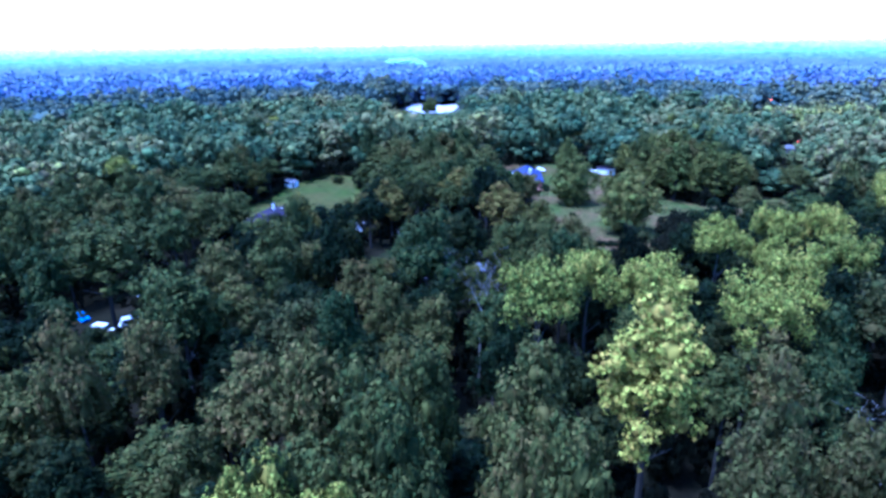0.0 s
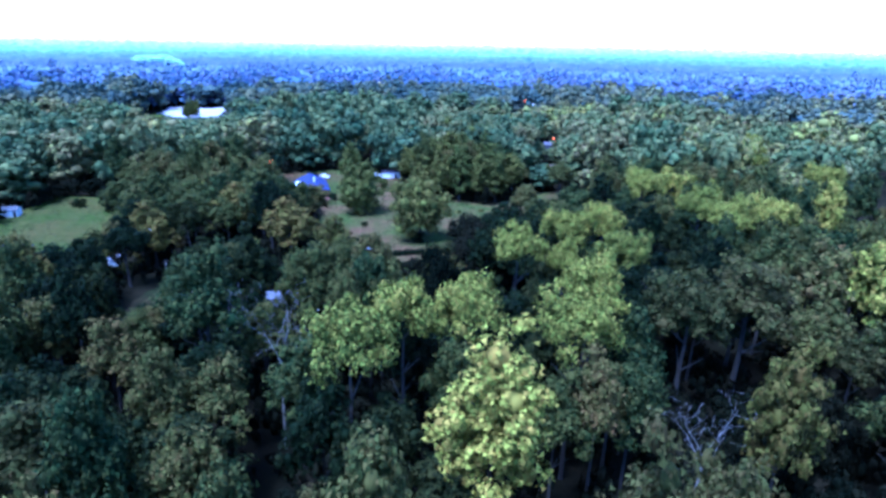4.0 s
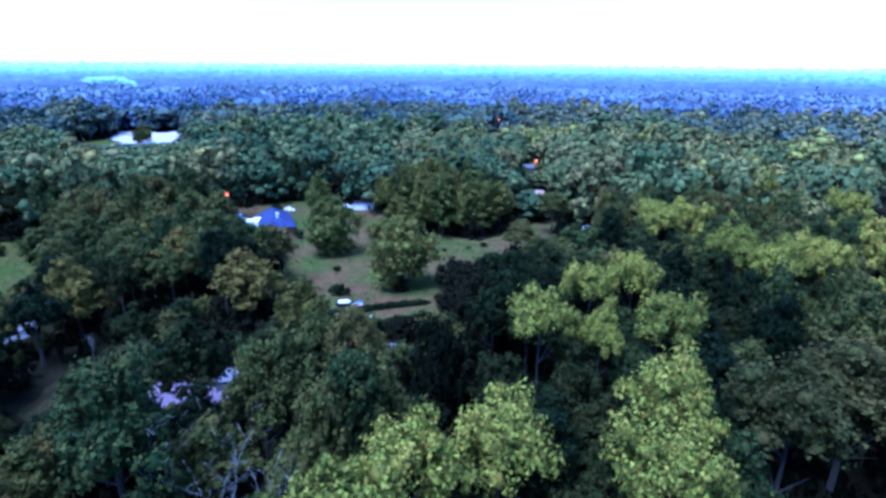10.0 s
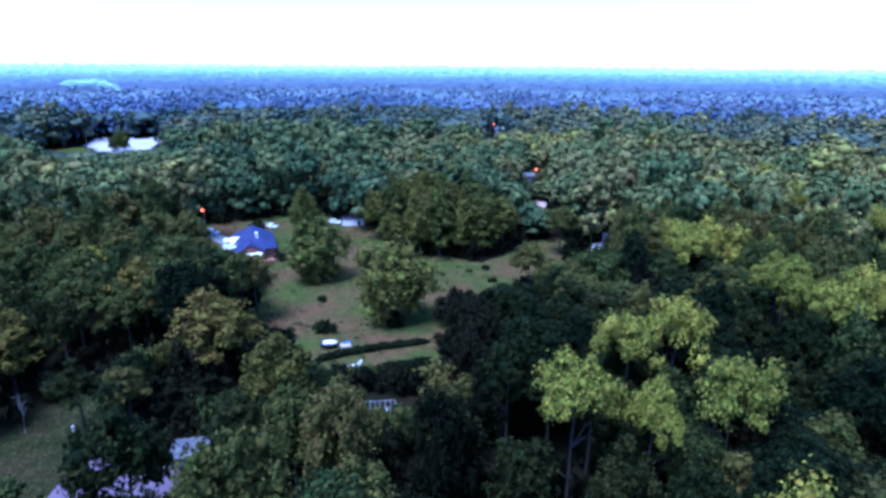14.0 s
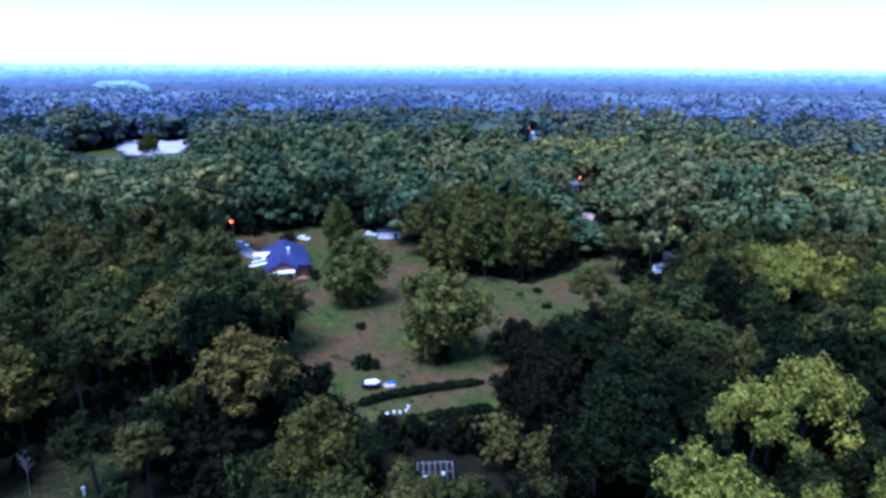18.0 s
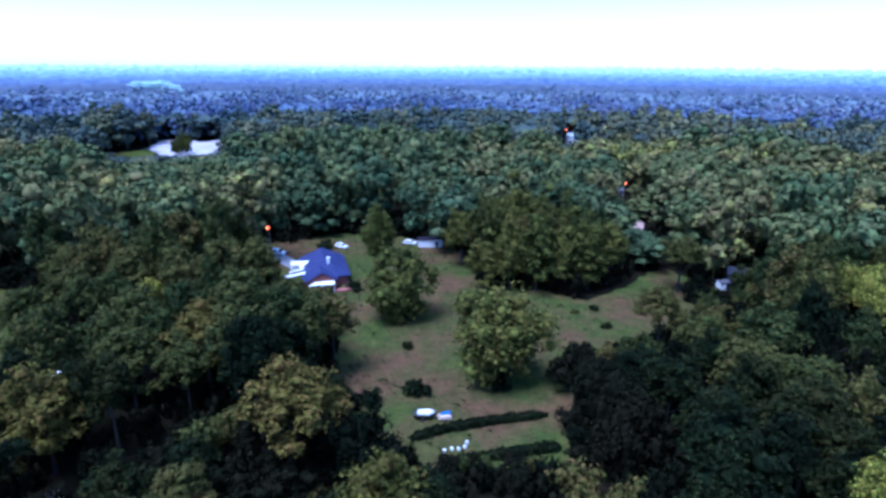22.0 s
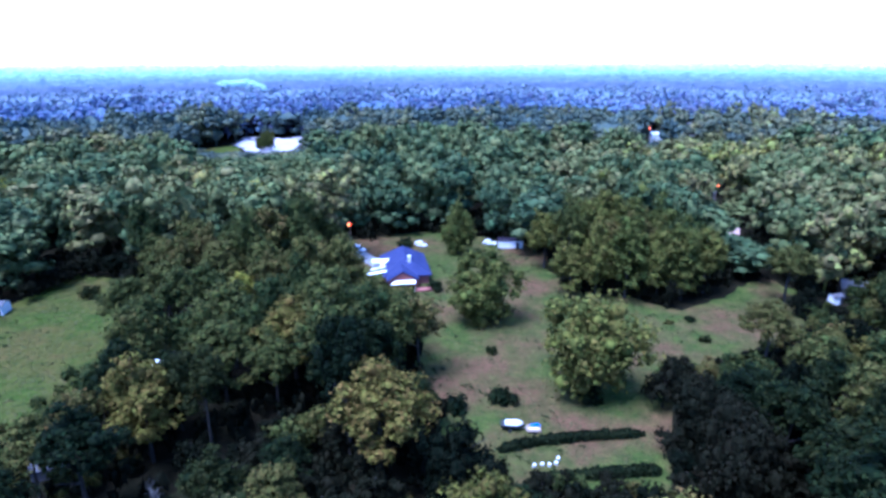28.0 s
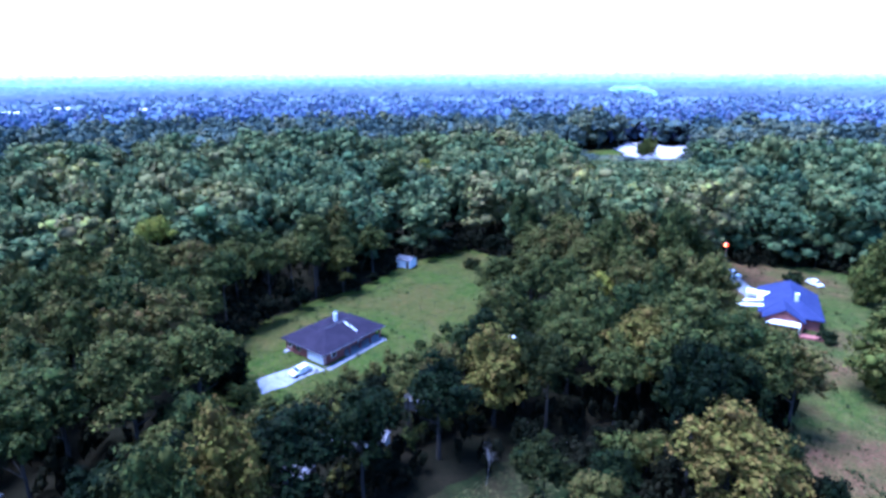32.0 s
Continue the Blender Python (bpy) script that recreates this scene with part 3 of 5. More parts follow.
tree_kind("n", "tulip_tree", "pale yellow-green woodland tree with rounded crown", "tree", LEAF_Y, 3, 22.0, 4.8, 14.0, 34, 110, 0.37, core=0.68, taper=0.25, lobe=(0.22, 0.38), flat=1.0)
tree_kind("v", "sapling", "low olive-green young woodland tree", "tree", LEAF_G, 3, 7.0, 2.8, 6.4, 16, 80, 0.3, core=0.68)
tree_kind("u", "young_tree", "low understory tree, leaves near black to stand for shade", "tree", LEAF_D, 3, 7.0, 2.8, 6.4, 15, 80, 0.31, core=0.7)
PLANTED = []
placer = random.Random(5)


def place(key, x, y, h, r):
    """One tree with its foot at x, y."""
    made, h0, r0 = KINDS[key]
    r = max(min(r, 4.7 if key == "y" else 8.2, h * 0.4 if key in "oduv" else h * 0.29), h * 0.095)
    s = r / r0
    copy_thing(made[placer.randrange(len(made))], pose(x, y, 0, 0, 0, placer.uniform(0, 360)) @ Matrix.Diagonal((s, s * placer.uniform(0.92, 1.08), h / h0, 1)))
    PLANTED.append((x, y, r))


# ---- trees that stand out, by place, height and crown ----
# poplars
place("c", 10.2, 91.3, 35.6, 5.0)
place("y", 24.5, 122.5, 31.6, 6.0)
place("y", -7.5, 104.3, 32.3, 5.0)
place("y", 6.6, 117.8, 31.1, 5.2)
place("y", 15.3, 150.8, 27.5, 4.6)
place("y", 35.1, 170.0, 28.7, 6.0)
place("y", 54.7, 213.6, 26.3, 5.2)
place("y", -12.5, 52.5, 34.0, 2.6)
place("y", -6.5, 54.2, 33.5, 1.9)
place("y", -214.3, 191.8, 24.0, 15.0)
place("y", 21.2, 113.1, 30.0, 4.8)
place("y", -1.7, 111.8, 32.0, 4.3)
place("y", 35.6, 152.4, 26.5, 4.6)
place("y", 78.5, 183.8, 27.0, 11.9)
place("y", 63.8, 190.5, 26.5, 7.2)
place("y", 117.1, 235.1, 26.0, 15.3)
place("y", 110.9, 272.1, 25.0, 15.0)
place("y", 100.8, 323.6, 24.0, 17.6)
place("w", 45.5, 104.4, 29.5, 3.8)
place("g", -6.8, 64.4, 34.0, 2.6)
place("y", 124.8, 243.7, 25.0, 11.7)
place("y", 114.3, 295.3, 23.0, 10.1)
place("y", 133.7, 329.8, 22.0, 15.5)
place("y", 68.2, 181.0, 27.0, 8.0)
place("y", 65.0, 195.2, 26.0, 5.6)
place("y", 26.3, 164.6, 27.5, 4.5)
place("y", 24.2, 148.5, 25.5, 3.2)
place("y", 57.5, 224.9, 25.0, 7.3)
place("y", -177.9, 160.2, 24.0, 10.3)
place("y", -214.2, 283.0, 22.0, 8.7)
# oaks
place("g", 0.9, 75.7, 35.4, 4.0)
place("g", -34.1, 120.8, 30.1, 5.5)
place("w", -43.5, 186.8, 22.2, 7.2)
place("g", -9.3, 65.4, 34.0, 3.9)
place("g", -13.2, 56.8, 34.0, 2.1)
place("g", 3.4, 66.6, 33.0, 2.6)
place("g", -99.7, 99.9, 27.0, 9.9)
place("k", -80.5, 146.8, 20.0, 6.0)
place("g", -65.2, 114.4, 27.0, 5.2)
place("g", -65.6, 100.9, 27.0, 4.3)
place("g", -53.5, 65.3, 31.0, 3.5)
place("g", -60.7, 87.0, 29.0, 5.7)
place("g", -38.7, 126.8, 28.0, 5.0)
place("g", -9.2, 74.2, 33.0, 2.4)
place("g", 7.4, 66.4, 35.0, 2.2)
place("g", -27.7, 85.0, 31.0, 3.6)
place("g", -22.3, 72.4, 33.0, 4.0)
place("g", 32.6, 72.3, 34.0, 3.5)
place("k", -35.8, 143.3, 26.0, 4.7)
place("g", -8.8, 132.9, 27.0, 4.2)
place("g", -12.6, 124.6, 28.0, 3.2)
place("g", -23.6, 136.2, 26.0, 4.3)
place("g", -105.8, 251.6, 18.0, 11.2)
place("g", -12.9, 153.1, 23.0, 4.1)
place("g", -20.2, 138.1, 27.0, 4.2)
place("g", -53.0, 173.0, 13.5, 7.0)
place("g", -10.2, 129.8, 29.0, 4.0)
place("g", -67.8, 224.8, 20.0, 8.3)
place("w", -68.2, 209.5, 20.0, 6.9)
place("k", 18.1, 191.0, 17.0, 5.9)
place("g", 35.5, 199.5, 19.0, 6.5)
place("k", 13.8, 177.4, 23.0, 5.3)
place("k", 9.5, 168.6, 22.0, 4.1)
place("g", -60.5, 233.5, 15.0, 6.0)
place("g", -101.6, 239.4, 19.0, 9.2)
place("g", 22.4, 234.5, 16.0, 7.1)
place("g", 28.5, 205.1, 19.0, 5.3)
place("g", 38.0, 272.2, 17.0, 9.2)
place("w", -80.9, 184.5, 19.0, 6.0)
place("w", -78.4, 138.2, 27.0, 4.2)
place("g", -73.2, 130.3, 28.0, 4.1)
place("g", -112.7, 219.2, 16.0, 5.5)
place("g", -122.3, 244.0, 18.0, 8.0)
place("g", -66.0, 217.5, 17.0, 6.1)
place("g", -91.1, 280.0, 14.0, 7.8)
place("g", -162.0, 196.8, 22.0, 9.5)
place("g", -107.7, 135.8, 24.0, 5.9)
place("g", -111.7, 146.5, 22.0, 5.8)
place("g", -77.1, 199.9, 18.0, 6.6)
place("g", -191.6, 281.7, 22.0, 6.9)
place("g", -160.2, 308.4, 22.0, 9.2)
place("g", -210.4, 259.2, 23.0, 10.3)
# dark trees
place("d", 5.6, 204.4, 13.6, 9.0)
place("w", -25.6, 164.5, 24.6, 5.4)
place("g", -13.4, 147.0, 25.5, 3.8)
place("d", -0.1, 151.4, 23.0, 4.1)
place("d", -30.9, 183.4, 15.0, 6.3)
place("d", 9.1, 175.8, 17.0, 4.9)
# thin trees
place("r", 20.4, 75.1, 36.0, 3.4)
place("r", 27.4, 80.5, 33.0, 3.3)
place("r", 40.9, 127.3, 29.0, 5.6)
place("r", 53.3, 135.0, 28.0, 6.9)
place("r", -0.3, 154.1, 22.0, 3.4)
# open-grown trees on and round the lawn
place("o", -12.1, 218.5, 21.0, 8.2)
place("o", -36.8, 246.5, 18.4, 7.2)
place("o", -52.3, 295.5, 17.0, 4.6)
place("e", -24.0, 288.0, 18.8, 4.5)
place("e", -16.5, 268.0, 17.0, 4.4)
place("e", -9.5, 268.5, 21.0, 4.9)
place("e", -2.0, 268.5, 25.5, 5.3)
place("e", 6.0, 268.5, 22.0, 4.9)
place("e", 12.5, 270.0, 22.5, 4.4)
place("e", 19.0, 275.5, 20.0, 4.9)
place("e", -14.0, 284.0, 25.0, 5.3)
place("e", -8.0, 289.0, 29.0, 5.6)
place("e", 0.5, 284.0, 27.0, 5.3)
place("e", 8.5, 285.0, 24.0, 5.0)
place("e", 16.5, 289.0, 22.0, 5.0)
place("d", -123.4, 155.2, 11.5, 4.6)
place("u", -20.5, 186.5, 6, 3)
place("u", -5.5, 187.5, 6, 3.2)
place("u", -15.0, 187.5, 4.5, 2.6)
place("u", -26.5, 188.0, 6.5, 3)
place("v", 56.5, 276.8, 6.5, 2.8)
place("v", 61.0, 277.2, 7.5, 3.0)
place("u", -0.6, 191.5, 5, 2.8)
place("u", 0.4, 196.8, 6, 3.0)
place("u", -0.2, 202.0, 6, 3.0)
place("u", -10.5, 190.5, 4.5, 2.6)

# spots along the camera's path
CAMERA_SPOTS = [(14, 32), (4, 60), (0, 87), (-8, 106), (-20, 120)]


def in_sector(x, y):
    a0 = math.degrees(math.atan2(14 - x, y - 24))
    a1 = math.degrees(math.atan2(-18 - x, y - 108))
    return (-41 < a0 < 68) or (-42 < a1 < 93)


def rim(edge, step=4.0):
    pts = []
    for i, (x, y) in enumerate(edge):
        x1, y1 = edge[(i + 1) % len(edge)]
        k = max(1, int(math.hypot(x1 - x, y1 - y) / step))
        pts += [(x + (x1 - x) * j / k, y + (y1 - y) * j / k) for j in range(k)]
    return pts


# rims kept in the camera's sight: points, camera spot, slope, base height
SIGHT_RIMS = []
for pts, viewpoint, slope, base in (
        ([p for p in rim(LAWN_EDGE) if p[1] < 204 and p[0] > -33], (-14, 114), 0.66, 1.0),
        ([p for p in rim(LAWN_EDGE) if 204 <= p[1] < 215 and p[0] > -33 or p[0] > 8], (-16, 116), 0.36, 2.0),
        (rim(FIELD_EDGE) + rim(DRIVE_EDGE), (-22, 121), 0.56, 1.0),
        ([(14, 98), (20, 96), (8, 91), (-18, 100), (1, 109)], (12, 36), 0.75, 6.0),
        ([(9, 164), (4, 154), (-7, 154), (26, 152), (0, 175), (3, 188), (9, 185)], (-4, 98), 0.68, 6.0),
        ([(-77, 183), (-66, 186), (-63, 194), (-41, 178)], (-14, 113), 0.62, 5.0),
        (rim(LOT_EDGE) + [p for p in rim(VERGE_EDGE) if p[1] < 174], (-4, 96), 0.70, 1.0),
        ([(-52, 263), (-57, 262), (-62, 262), (-67, 265), (-72, 270), (-78, 280), (-88, 292), (-90, 297)], (-19, 118), 0.36, 2.0),
        ([(-12, 180), (-9, 179), (-15, 181)], (-8, 104), 0.62, 2.0),
        ([(-109, 101), (-103, 103), (-114, 116)], (14, 32), 0.42, 2.0),
        ([(58, 281), (51, 275), (43, 342), (40, 335), (47, 386), (50, 392)], (-14, 116), 0.2, 2.0),
        ([(40, 565), (49, 598), (46, 590), (78, 615)], (-10, 112), 0.10, 4.0),
        ([p for p in rim(CLEARING_EDGE, 8.0) + rim(MEADOW_EDGE, 8.0) if p[1] < 500 or p[0] > -232], (-14, 116), 0.105, 2.0)):
    d = np.array(viewpoint, float) - np.array(pts)
    SIGHT_RIMS.append((np.array(pts), d / np.linalg.norm(d, axis=1, keepdims=True), slope, base))


def sightline_height(x, y):
    """How high a tree may stand under the camera's sight lines to the clearings."""
    cap = 99.0
    for pts, way, slope, base in SIGHT_RIMS:
        v = np.array((x, y)) - pts
        along = (v * way).sum(1)
        off = np.abs(v[:, 0] * way[:, 1] - v[:, 1] * way[:, 0])
        m = (along > -3) & (off < 5.5)
        if m.any():
            cap = min(cap, float(np.min(base + slope * along[m])))
    return cap


# dark gaps between the crowns, placed to fit the camera's view
VIEW_GAPS = [(10.4, 84, 3.5), (-10.5, 84, 2.5), (14, 98, 6), (20, 96, 5), (8, 91, 4), (-18, 100, 5), (-11, 94, 4), (1, 109, 4), (12, 142, 4), (9, 164, 3.5), (4, 154, 4), (-7, 154, 3.5),
           (26, 152, 3.5), (-77, 183, 6), (-66, 186, 6), (-63, 194, 4), (3, 188, 3), (0, 175, 4), (9, 185, 4), (-14, 125, 3.5), (-41, 178, 3)]


def blocked(x, y, margin):
    if any(math.hypot(x - hx, y - hy) < hr + 0.3 * margin for hx, hy, hr in VIEW_GAPS):
        return True
    if any(math.hypot(x - sx, y - sy) < sr + margin for sx, sy, sr in SITES):
        return True
    return any(inside(e, x, y) for e in CLEARINGS)


CELL = 8.0
cells = {}


def free(x, y, r):
    cx, cy = int(x // CELL), int(y // CELL)
    for i in range(cx - 2, cx + 3):
        for j in range(cy - 2, cy + 3):
            for qx, qy, qr in cells.get((i, j), ()):
                if math.hypot(x - qx, y - qy) < 0.8 * (r + qr):
                    return False
    return True


def keep_spot(x, y, r):
    cells.setdefault((int(x // CELL), int(y // CELL)), []).append((x, y, r))


place("o", -231, 497, 13, 3)
place("o", -236, 500, 10, 3)
place("o", -231, 506, 14, 3.5)
for x, y, r in PLANTED:
    keep_spot(x, y, r)
filler = random.Random(11)
# shorter, mostly darkened trees set towards the camera to hide the poplar trunks
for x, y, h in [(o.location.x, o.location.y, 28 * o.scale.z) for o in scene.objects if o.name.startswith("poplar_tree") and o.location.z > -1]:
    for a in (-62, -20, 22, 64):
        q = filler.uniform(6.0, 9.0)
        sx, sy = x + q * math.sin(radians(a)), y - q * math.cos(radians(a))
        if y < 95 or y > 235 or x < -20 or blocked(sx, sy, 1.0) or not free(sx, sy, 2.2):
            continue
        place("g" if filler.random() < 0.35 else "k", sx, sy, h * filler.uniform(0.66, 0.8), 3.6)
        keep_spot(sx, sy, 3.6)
for _ in range(60000):
    x, y = filler.uniform(-260, 190), filler.uniform(26, 330)
    if not in_sector(x, y):
        continue
    near = min(math.hypot(x - a, y - b) for a, b in CAMERA_SPOTS)
    if near > 172 or near < 8:
        continue
    h = (31 if y < 110 else 27 if y < 175 else 25) * filler.uniform(0.7, 1.06)
    if x < -60 and y < 235:
        h *= 0.8
    r = filler.uniform(3.4, 6.2)
    cap = sightline_height(x, y)
    key = filler.random()
    right = x > 18
    key = ("y" if key < (0.03 if x > 60 else 0.0) else "r" if key < (0.10 if right else 0.04) else "g") if near < 85 else ("n" if key < (0.2 if x > 66 else 0.02) else "m")
    # darkened kinds stand for shade in these stretches of the plan
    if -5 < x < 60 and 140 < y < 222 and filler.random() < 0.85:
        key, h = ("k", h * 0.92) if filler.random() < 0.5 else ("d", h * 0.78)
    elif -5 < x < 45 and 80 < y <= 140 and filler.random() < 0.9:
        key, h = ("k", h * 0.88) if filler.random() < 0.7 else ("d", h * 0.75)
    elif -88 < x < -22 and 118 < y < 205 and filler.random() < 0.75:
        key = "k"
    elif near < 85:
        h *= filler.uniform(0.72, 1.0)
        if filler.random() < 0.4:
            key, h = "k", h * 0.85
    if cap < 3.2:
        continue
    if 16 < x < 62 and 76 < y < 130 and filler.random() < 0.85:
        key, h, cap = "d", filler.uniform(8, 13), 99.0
    if key in "gm" and filler.random() < 0.04 and not (-115 < x < -25 and y < 260):
        key = "w"
    if cap < 10:
        key, h = ("v" if filler.random() < 0.7 else "u"), min(cap, 8.5)
        r = min(3.4, max(1.4, h * filler.uniform(0.36, 0.5)))
    elif cap < h:
        key = {"y": "g", "n": "m"}.get(key, key)
        h = cap
        r = min(r, 4.4)
    if blocked(x, y, r * 0.6) or not free(x, y, r):
        continue
    place(key, x, y, h, r)
    keep_spot(x, y, r)


# near-black young trees that stand for the shade between the trunks
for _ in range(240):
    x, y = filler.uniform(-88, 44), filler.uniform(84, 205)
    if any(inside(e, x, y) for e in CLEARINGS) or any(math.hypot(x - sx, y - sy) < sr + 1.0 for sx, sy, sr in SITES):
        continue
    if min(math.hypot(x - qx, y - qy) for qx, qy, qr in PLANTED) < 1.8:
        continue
    h = min(filler.uniform(5.0, 9.0), max(2.5, sightline_height(x, y)))
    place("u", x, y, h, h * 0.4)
# low olive scrub between the ranch house and the woods
for _ in range(240):
    x, y = filler.uniform(-118, -84), filler.uniform(146, 204)
    if blocked(x, y, 1.0) or min(math.hypot(x - qx, y - qy) for qx, qy, qr in PLANTED) < 2.2:
        continue
    h = filler.uniform(2.6, 5.2)
    place("v", x, y, h, h * 0.4)


# saplings along the far rims of the lawn and the field
for x, y in [p for p in rim(LAWN_EDGE, 3.6) if p[1] > 262] + [p for p in rim(FIELD_EDGE, 3.6) if p[0] < -136 or p[1] > 226]:
    cx, cy = (-30, 250) if x > -100 else (-130, 200)
    d = math.hypot(x - cx, y - cy)
    q = filler.uniform(1.5, 4.5)
    sx, sy = x + (x - cx) / d * q, y + (y - cy) / d * q
    if not blocked(sx, sy, 1.0) and filler.random() < 0.85:
        place("u", sx, sy, filler.uniform(3.0, 8.5), filler.uniform(1.8, 3.4))


# ---- undergrowth, uncountable ----
def undergrowth():
    rng = np.random.default_rng(21)
    bases = [crown_arrays(np.random.default_rng(70 + k), 1.0, 0.7, 0.95, 3, 8, 0.26, core=0.9, low=-0.4) for k in range(5)]
    Vs, Ts, o = [], [], 0
    for k in range(40000):
        x, y = rng.uniform(-260, 150), rng.uniform(50, 340)
        if not in_sector(x, y) or blocked(x, y, 0.5):
            continue
        h = min(rng.uniform(2.0, 7.0), sightline_height(x, y) - 1.5)
        if h < 0.8:
            continue
        v, t = bases[k % 5]
        w = min(2.6, h * 0.9)
        Vs.append(v * (w, w, h) + (x, y, 0))
        Ts.append(t + o)
        o += len(v)
        if len(Vs) > 5000:
            break
    tagged(new("undergrowth", tri_mesh("undergrowth", np.concatenate(Vs), np.concatenate(Ts), LEAF_D)), "tangled undergrowth below the trees, near black to stand for shade", "undergrowth", kind="stuff")


undergrowth()

# ---- woods further off, uncountable ----
def with_tint(me, values):
    """Each tree's own hue, from dark green to yellow."""
    at = me.attributes.new("tint", "FLOAT", "POINT")
    at.data.foreach_set("value", np.asarray(values, np.float32))
    return me



def woods(name, label, mat, near, far, spacing, lobes, per, leaf, seed, height=21.0, depth=0.52, behind=False):
    rng = np.random.default_rng(seed)
    bases = [crown_arrays(np.random.default_rng(seed * 10 + k), 1.0, 0.27, depth, lobes, per, leaf, core=0.72, low=-0.55, lobe=(0.3, 0.5), fluff=0.24) for k in range(6)]
    for k in range(6):
        v, t = bases[k]
        v2, t2 = crown_arrays(np.random.default_rng(seed * 20 + k), 0.62, 0.23, 0.6, max(3, lobes // 2), max(4, per // 2), leaf * 1.3, core=1.0, low=-0.6)
        stem, quads = tube((0, 0, -0.01), (0.02, 0.01, 0.8), 0.016, 0.008, 4)
        t3 = np.array([tri for q in quads[:4] for tri in ((q[0], q[1], q[2]), (q[0], q[2], q[3]))])
        bases[k] = (np.concatenate([v, v2, np.array(stem)]), np.concatenate([t, t2 + len(v), t3 + len(v) + len(v2)]))
    area = 0.5 * (far ** 2 - near ** 2) * math.radians(220 if behind else 140)
    n = int(area / spacing ** 2 * 3.0)
    rad = np.sqrt(rng.uniform(near ** 2, far ** 2, n))
    az = np.radians(rng.uniform(96, 316, n) if behind else rng.uniform(-44, 96, n))
    X, Y = -10 - rad * np.sin(az), 112 + rad * np.cos(az)
    Vs, Ts, tints, o = [], [], [], 0
    grid = {}
    for x, y, k in zip(X, Y, range(n)):
        if in_sector(x, y) == behind or min(math.hypot(x - a, y - b) for a, b in CAMERA_SPOTS) < near:
            continue
        r = spacing * rng.uniform(0.34, 0.78)
        cx, cy = int(x // spacing), int(y // spacing)
        if any(math.hypot(x - qx, y - qy) < 0.76 * (r + qr) for i in (cx - 1, cx, cx + 1) for j in (cy - 1, cy, cy + 1) for qx, qy, qr in grid.get((i, j), ())):
            continue
        if near < 700 and blocked(x, y, 1.5):
            continue
        h = height * rng.uniform(0.72, 1.1) * (0.8 + 0.25 * r / (spacing * 0.6)) * (1 + 0.15 * math.sin(x / 31 + 1.7 * math.sin(y / 47)) * math.sin(y / 41 + 1.1))
        if near < 700:
            cap = sightline_height(x, y)
            if cap < 4:
                continue
            h = min(h, cap)
        grid.setdefault((cx, cy), []).append((x, y, r))
        w = r / 0.27
        v, t = bases[k % 6]
        a = rng.uniform(0, 6.28)
        ca, sa = math.cos(a), math.sin(a)
        Vs.append(np.stack([(v[:, 0] * ca - v[:, 1] * sa) * w + x, (v[:, 0] * sa + v[:, 1] * ca) * w + y, v[:, 2] * h], 1))
        Ts.append(t + o)
        o += len(v)
        drift = 0.5 + 0.25 * math.sin(x / 37 + 2.1 * math.sin(y / 53)) + 0.25 * math.sin(y / 29 + x / 71)
        tints.append(np.full(len(v), min(1.0, max(0.0, 0.35 * drift + 0.65 * rng.uniform(0, 1) ** 1.2 + (0.24 if x > 45 else 0.02)))))
    return tagged(new(name, with_tint(tri_mesh(name, np.concatenate(Vs), np.concatenate(Ts), mat), np.concatenate(tints))), label, "woods", kind="stuff")


woods("mixed_woods", "mixed dull green broadleaf woods", LEAF_FAR, 169, 290, 11.5, 18, 66, 0.032, 3, 25.0)
woods("green_woods", "unbroken green broadleaf woods", LEAF_FAR, 286, 370, 12.5, 14, 42, 0.040, 9, 25.0)
# from here outwards the leaves carry painted haze blue
woods("hazel_woods", "distant broadleaf woods, leaf colour slightly blued for haze", LEAF_MID, 358, 530, 12.5, 10, 26, 0.052, 14, 25.0)
woods("spruce_woods", "distant mixed woods, leaf colour blued for haze", LEAF_TEAL, 510, 740, 11.0, 5, 8, 0.075, 4, 25.0, 0.62)
woods("pine_woods", "far woods, leaf colour strongly blued for haze", LEAF_BLUE, 640, 1000, 12.5, 3, 4, 0.10, 6, 24.5, 0.62)


woods("rear_woods", "green broadleaf woods below the flight path", LEAF_G, 6, 170, 10.5, 10, 30, 0.042, 23, 25.0, 0.52, True)


def gap_sheet(name, label, mat, near, far, seed):
    """A sheet added below the far crowns to lighten their gaps as haze would."""
    rng = np.random.default_rng(seed)
    cols, rows = 420, 70
    az = np.radians(np.linspace(-44, 96, cols))
    A, R = np.meshgrid(az, near * (far / near) ** np.linspace(0, 1, rows))
    X, Y = -10 - R * np.sin(A), 112 + R * np.cos(A)
    V = np.stack([X, Y, 16 + rng.uniform(-2.5, 3.0, A.shape)], -1).reshape(-1, 3)
    i = (np.arange(rows - 1)[:, None] * cols + np.arange(cols - 1)).ravel()
    T = np.concatenate([np.stack([i, i + cols, i + 1], 1), np.stack([i + 1, i + cols, i + cols + 1], 1)])
    if near < 640:
        shut = np.array([not blocked(x, y, 7.0) and sightline_height(x, y) > 19 for x, y in V[:, :2]])
        T = T[shut[T].all(1)]
    tagged(new(name, with_tint(tri_mesh(name, V, T, mat), rng.uniform(0, 0.6, len(V)))), label, "woods", kind="stuff")


gap_sheet("hazel_thicket", "added sheet under woods that lightens gaps as haze would", LEAF_MID, 400, 600, 11)
gap_sheet("green_thicket", "added sheet under distant woods, gaps filled with haze blue", LEAF_TEAL, 590, 690, 12)
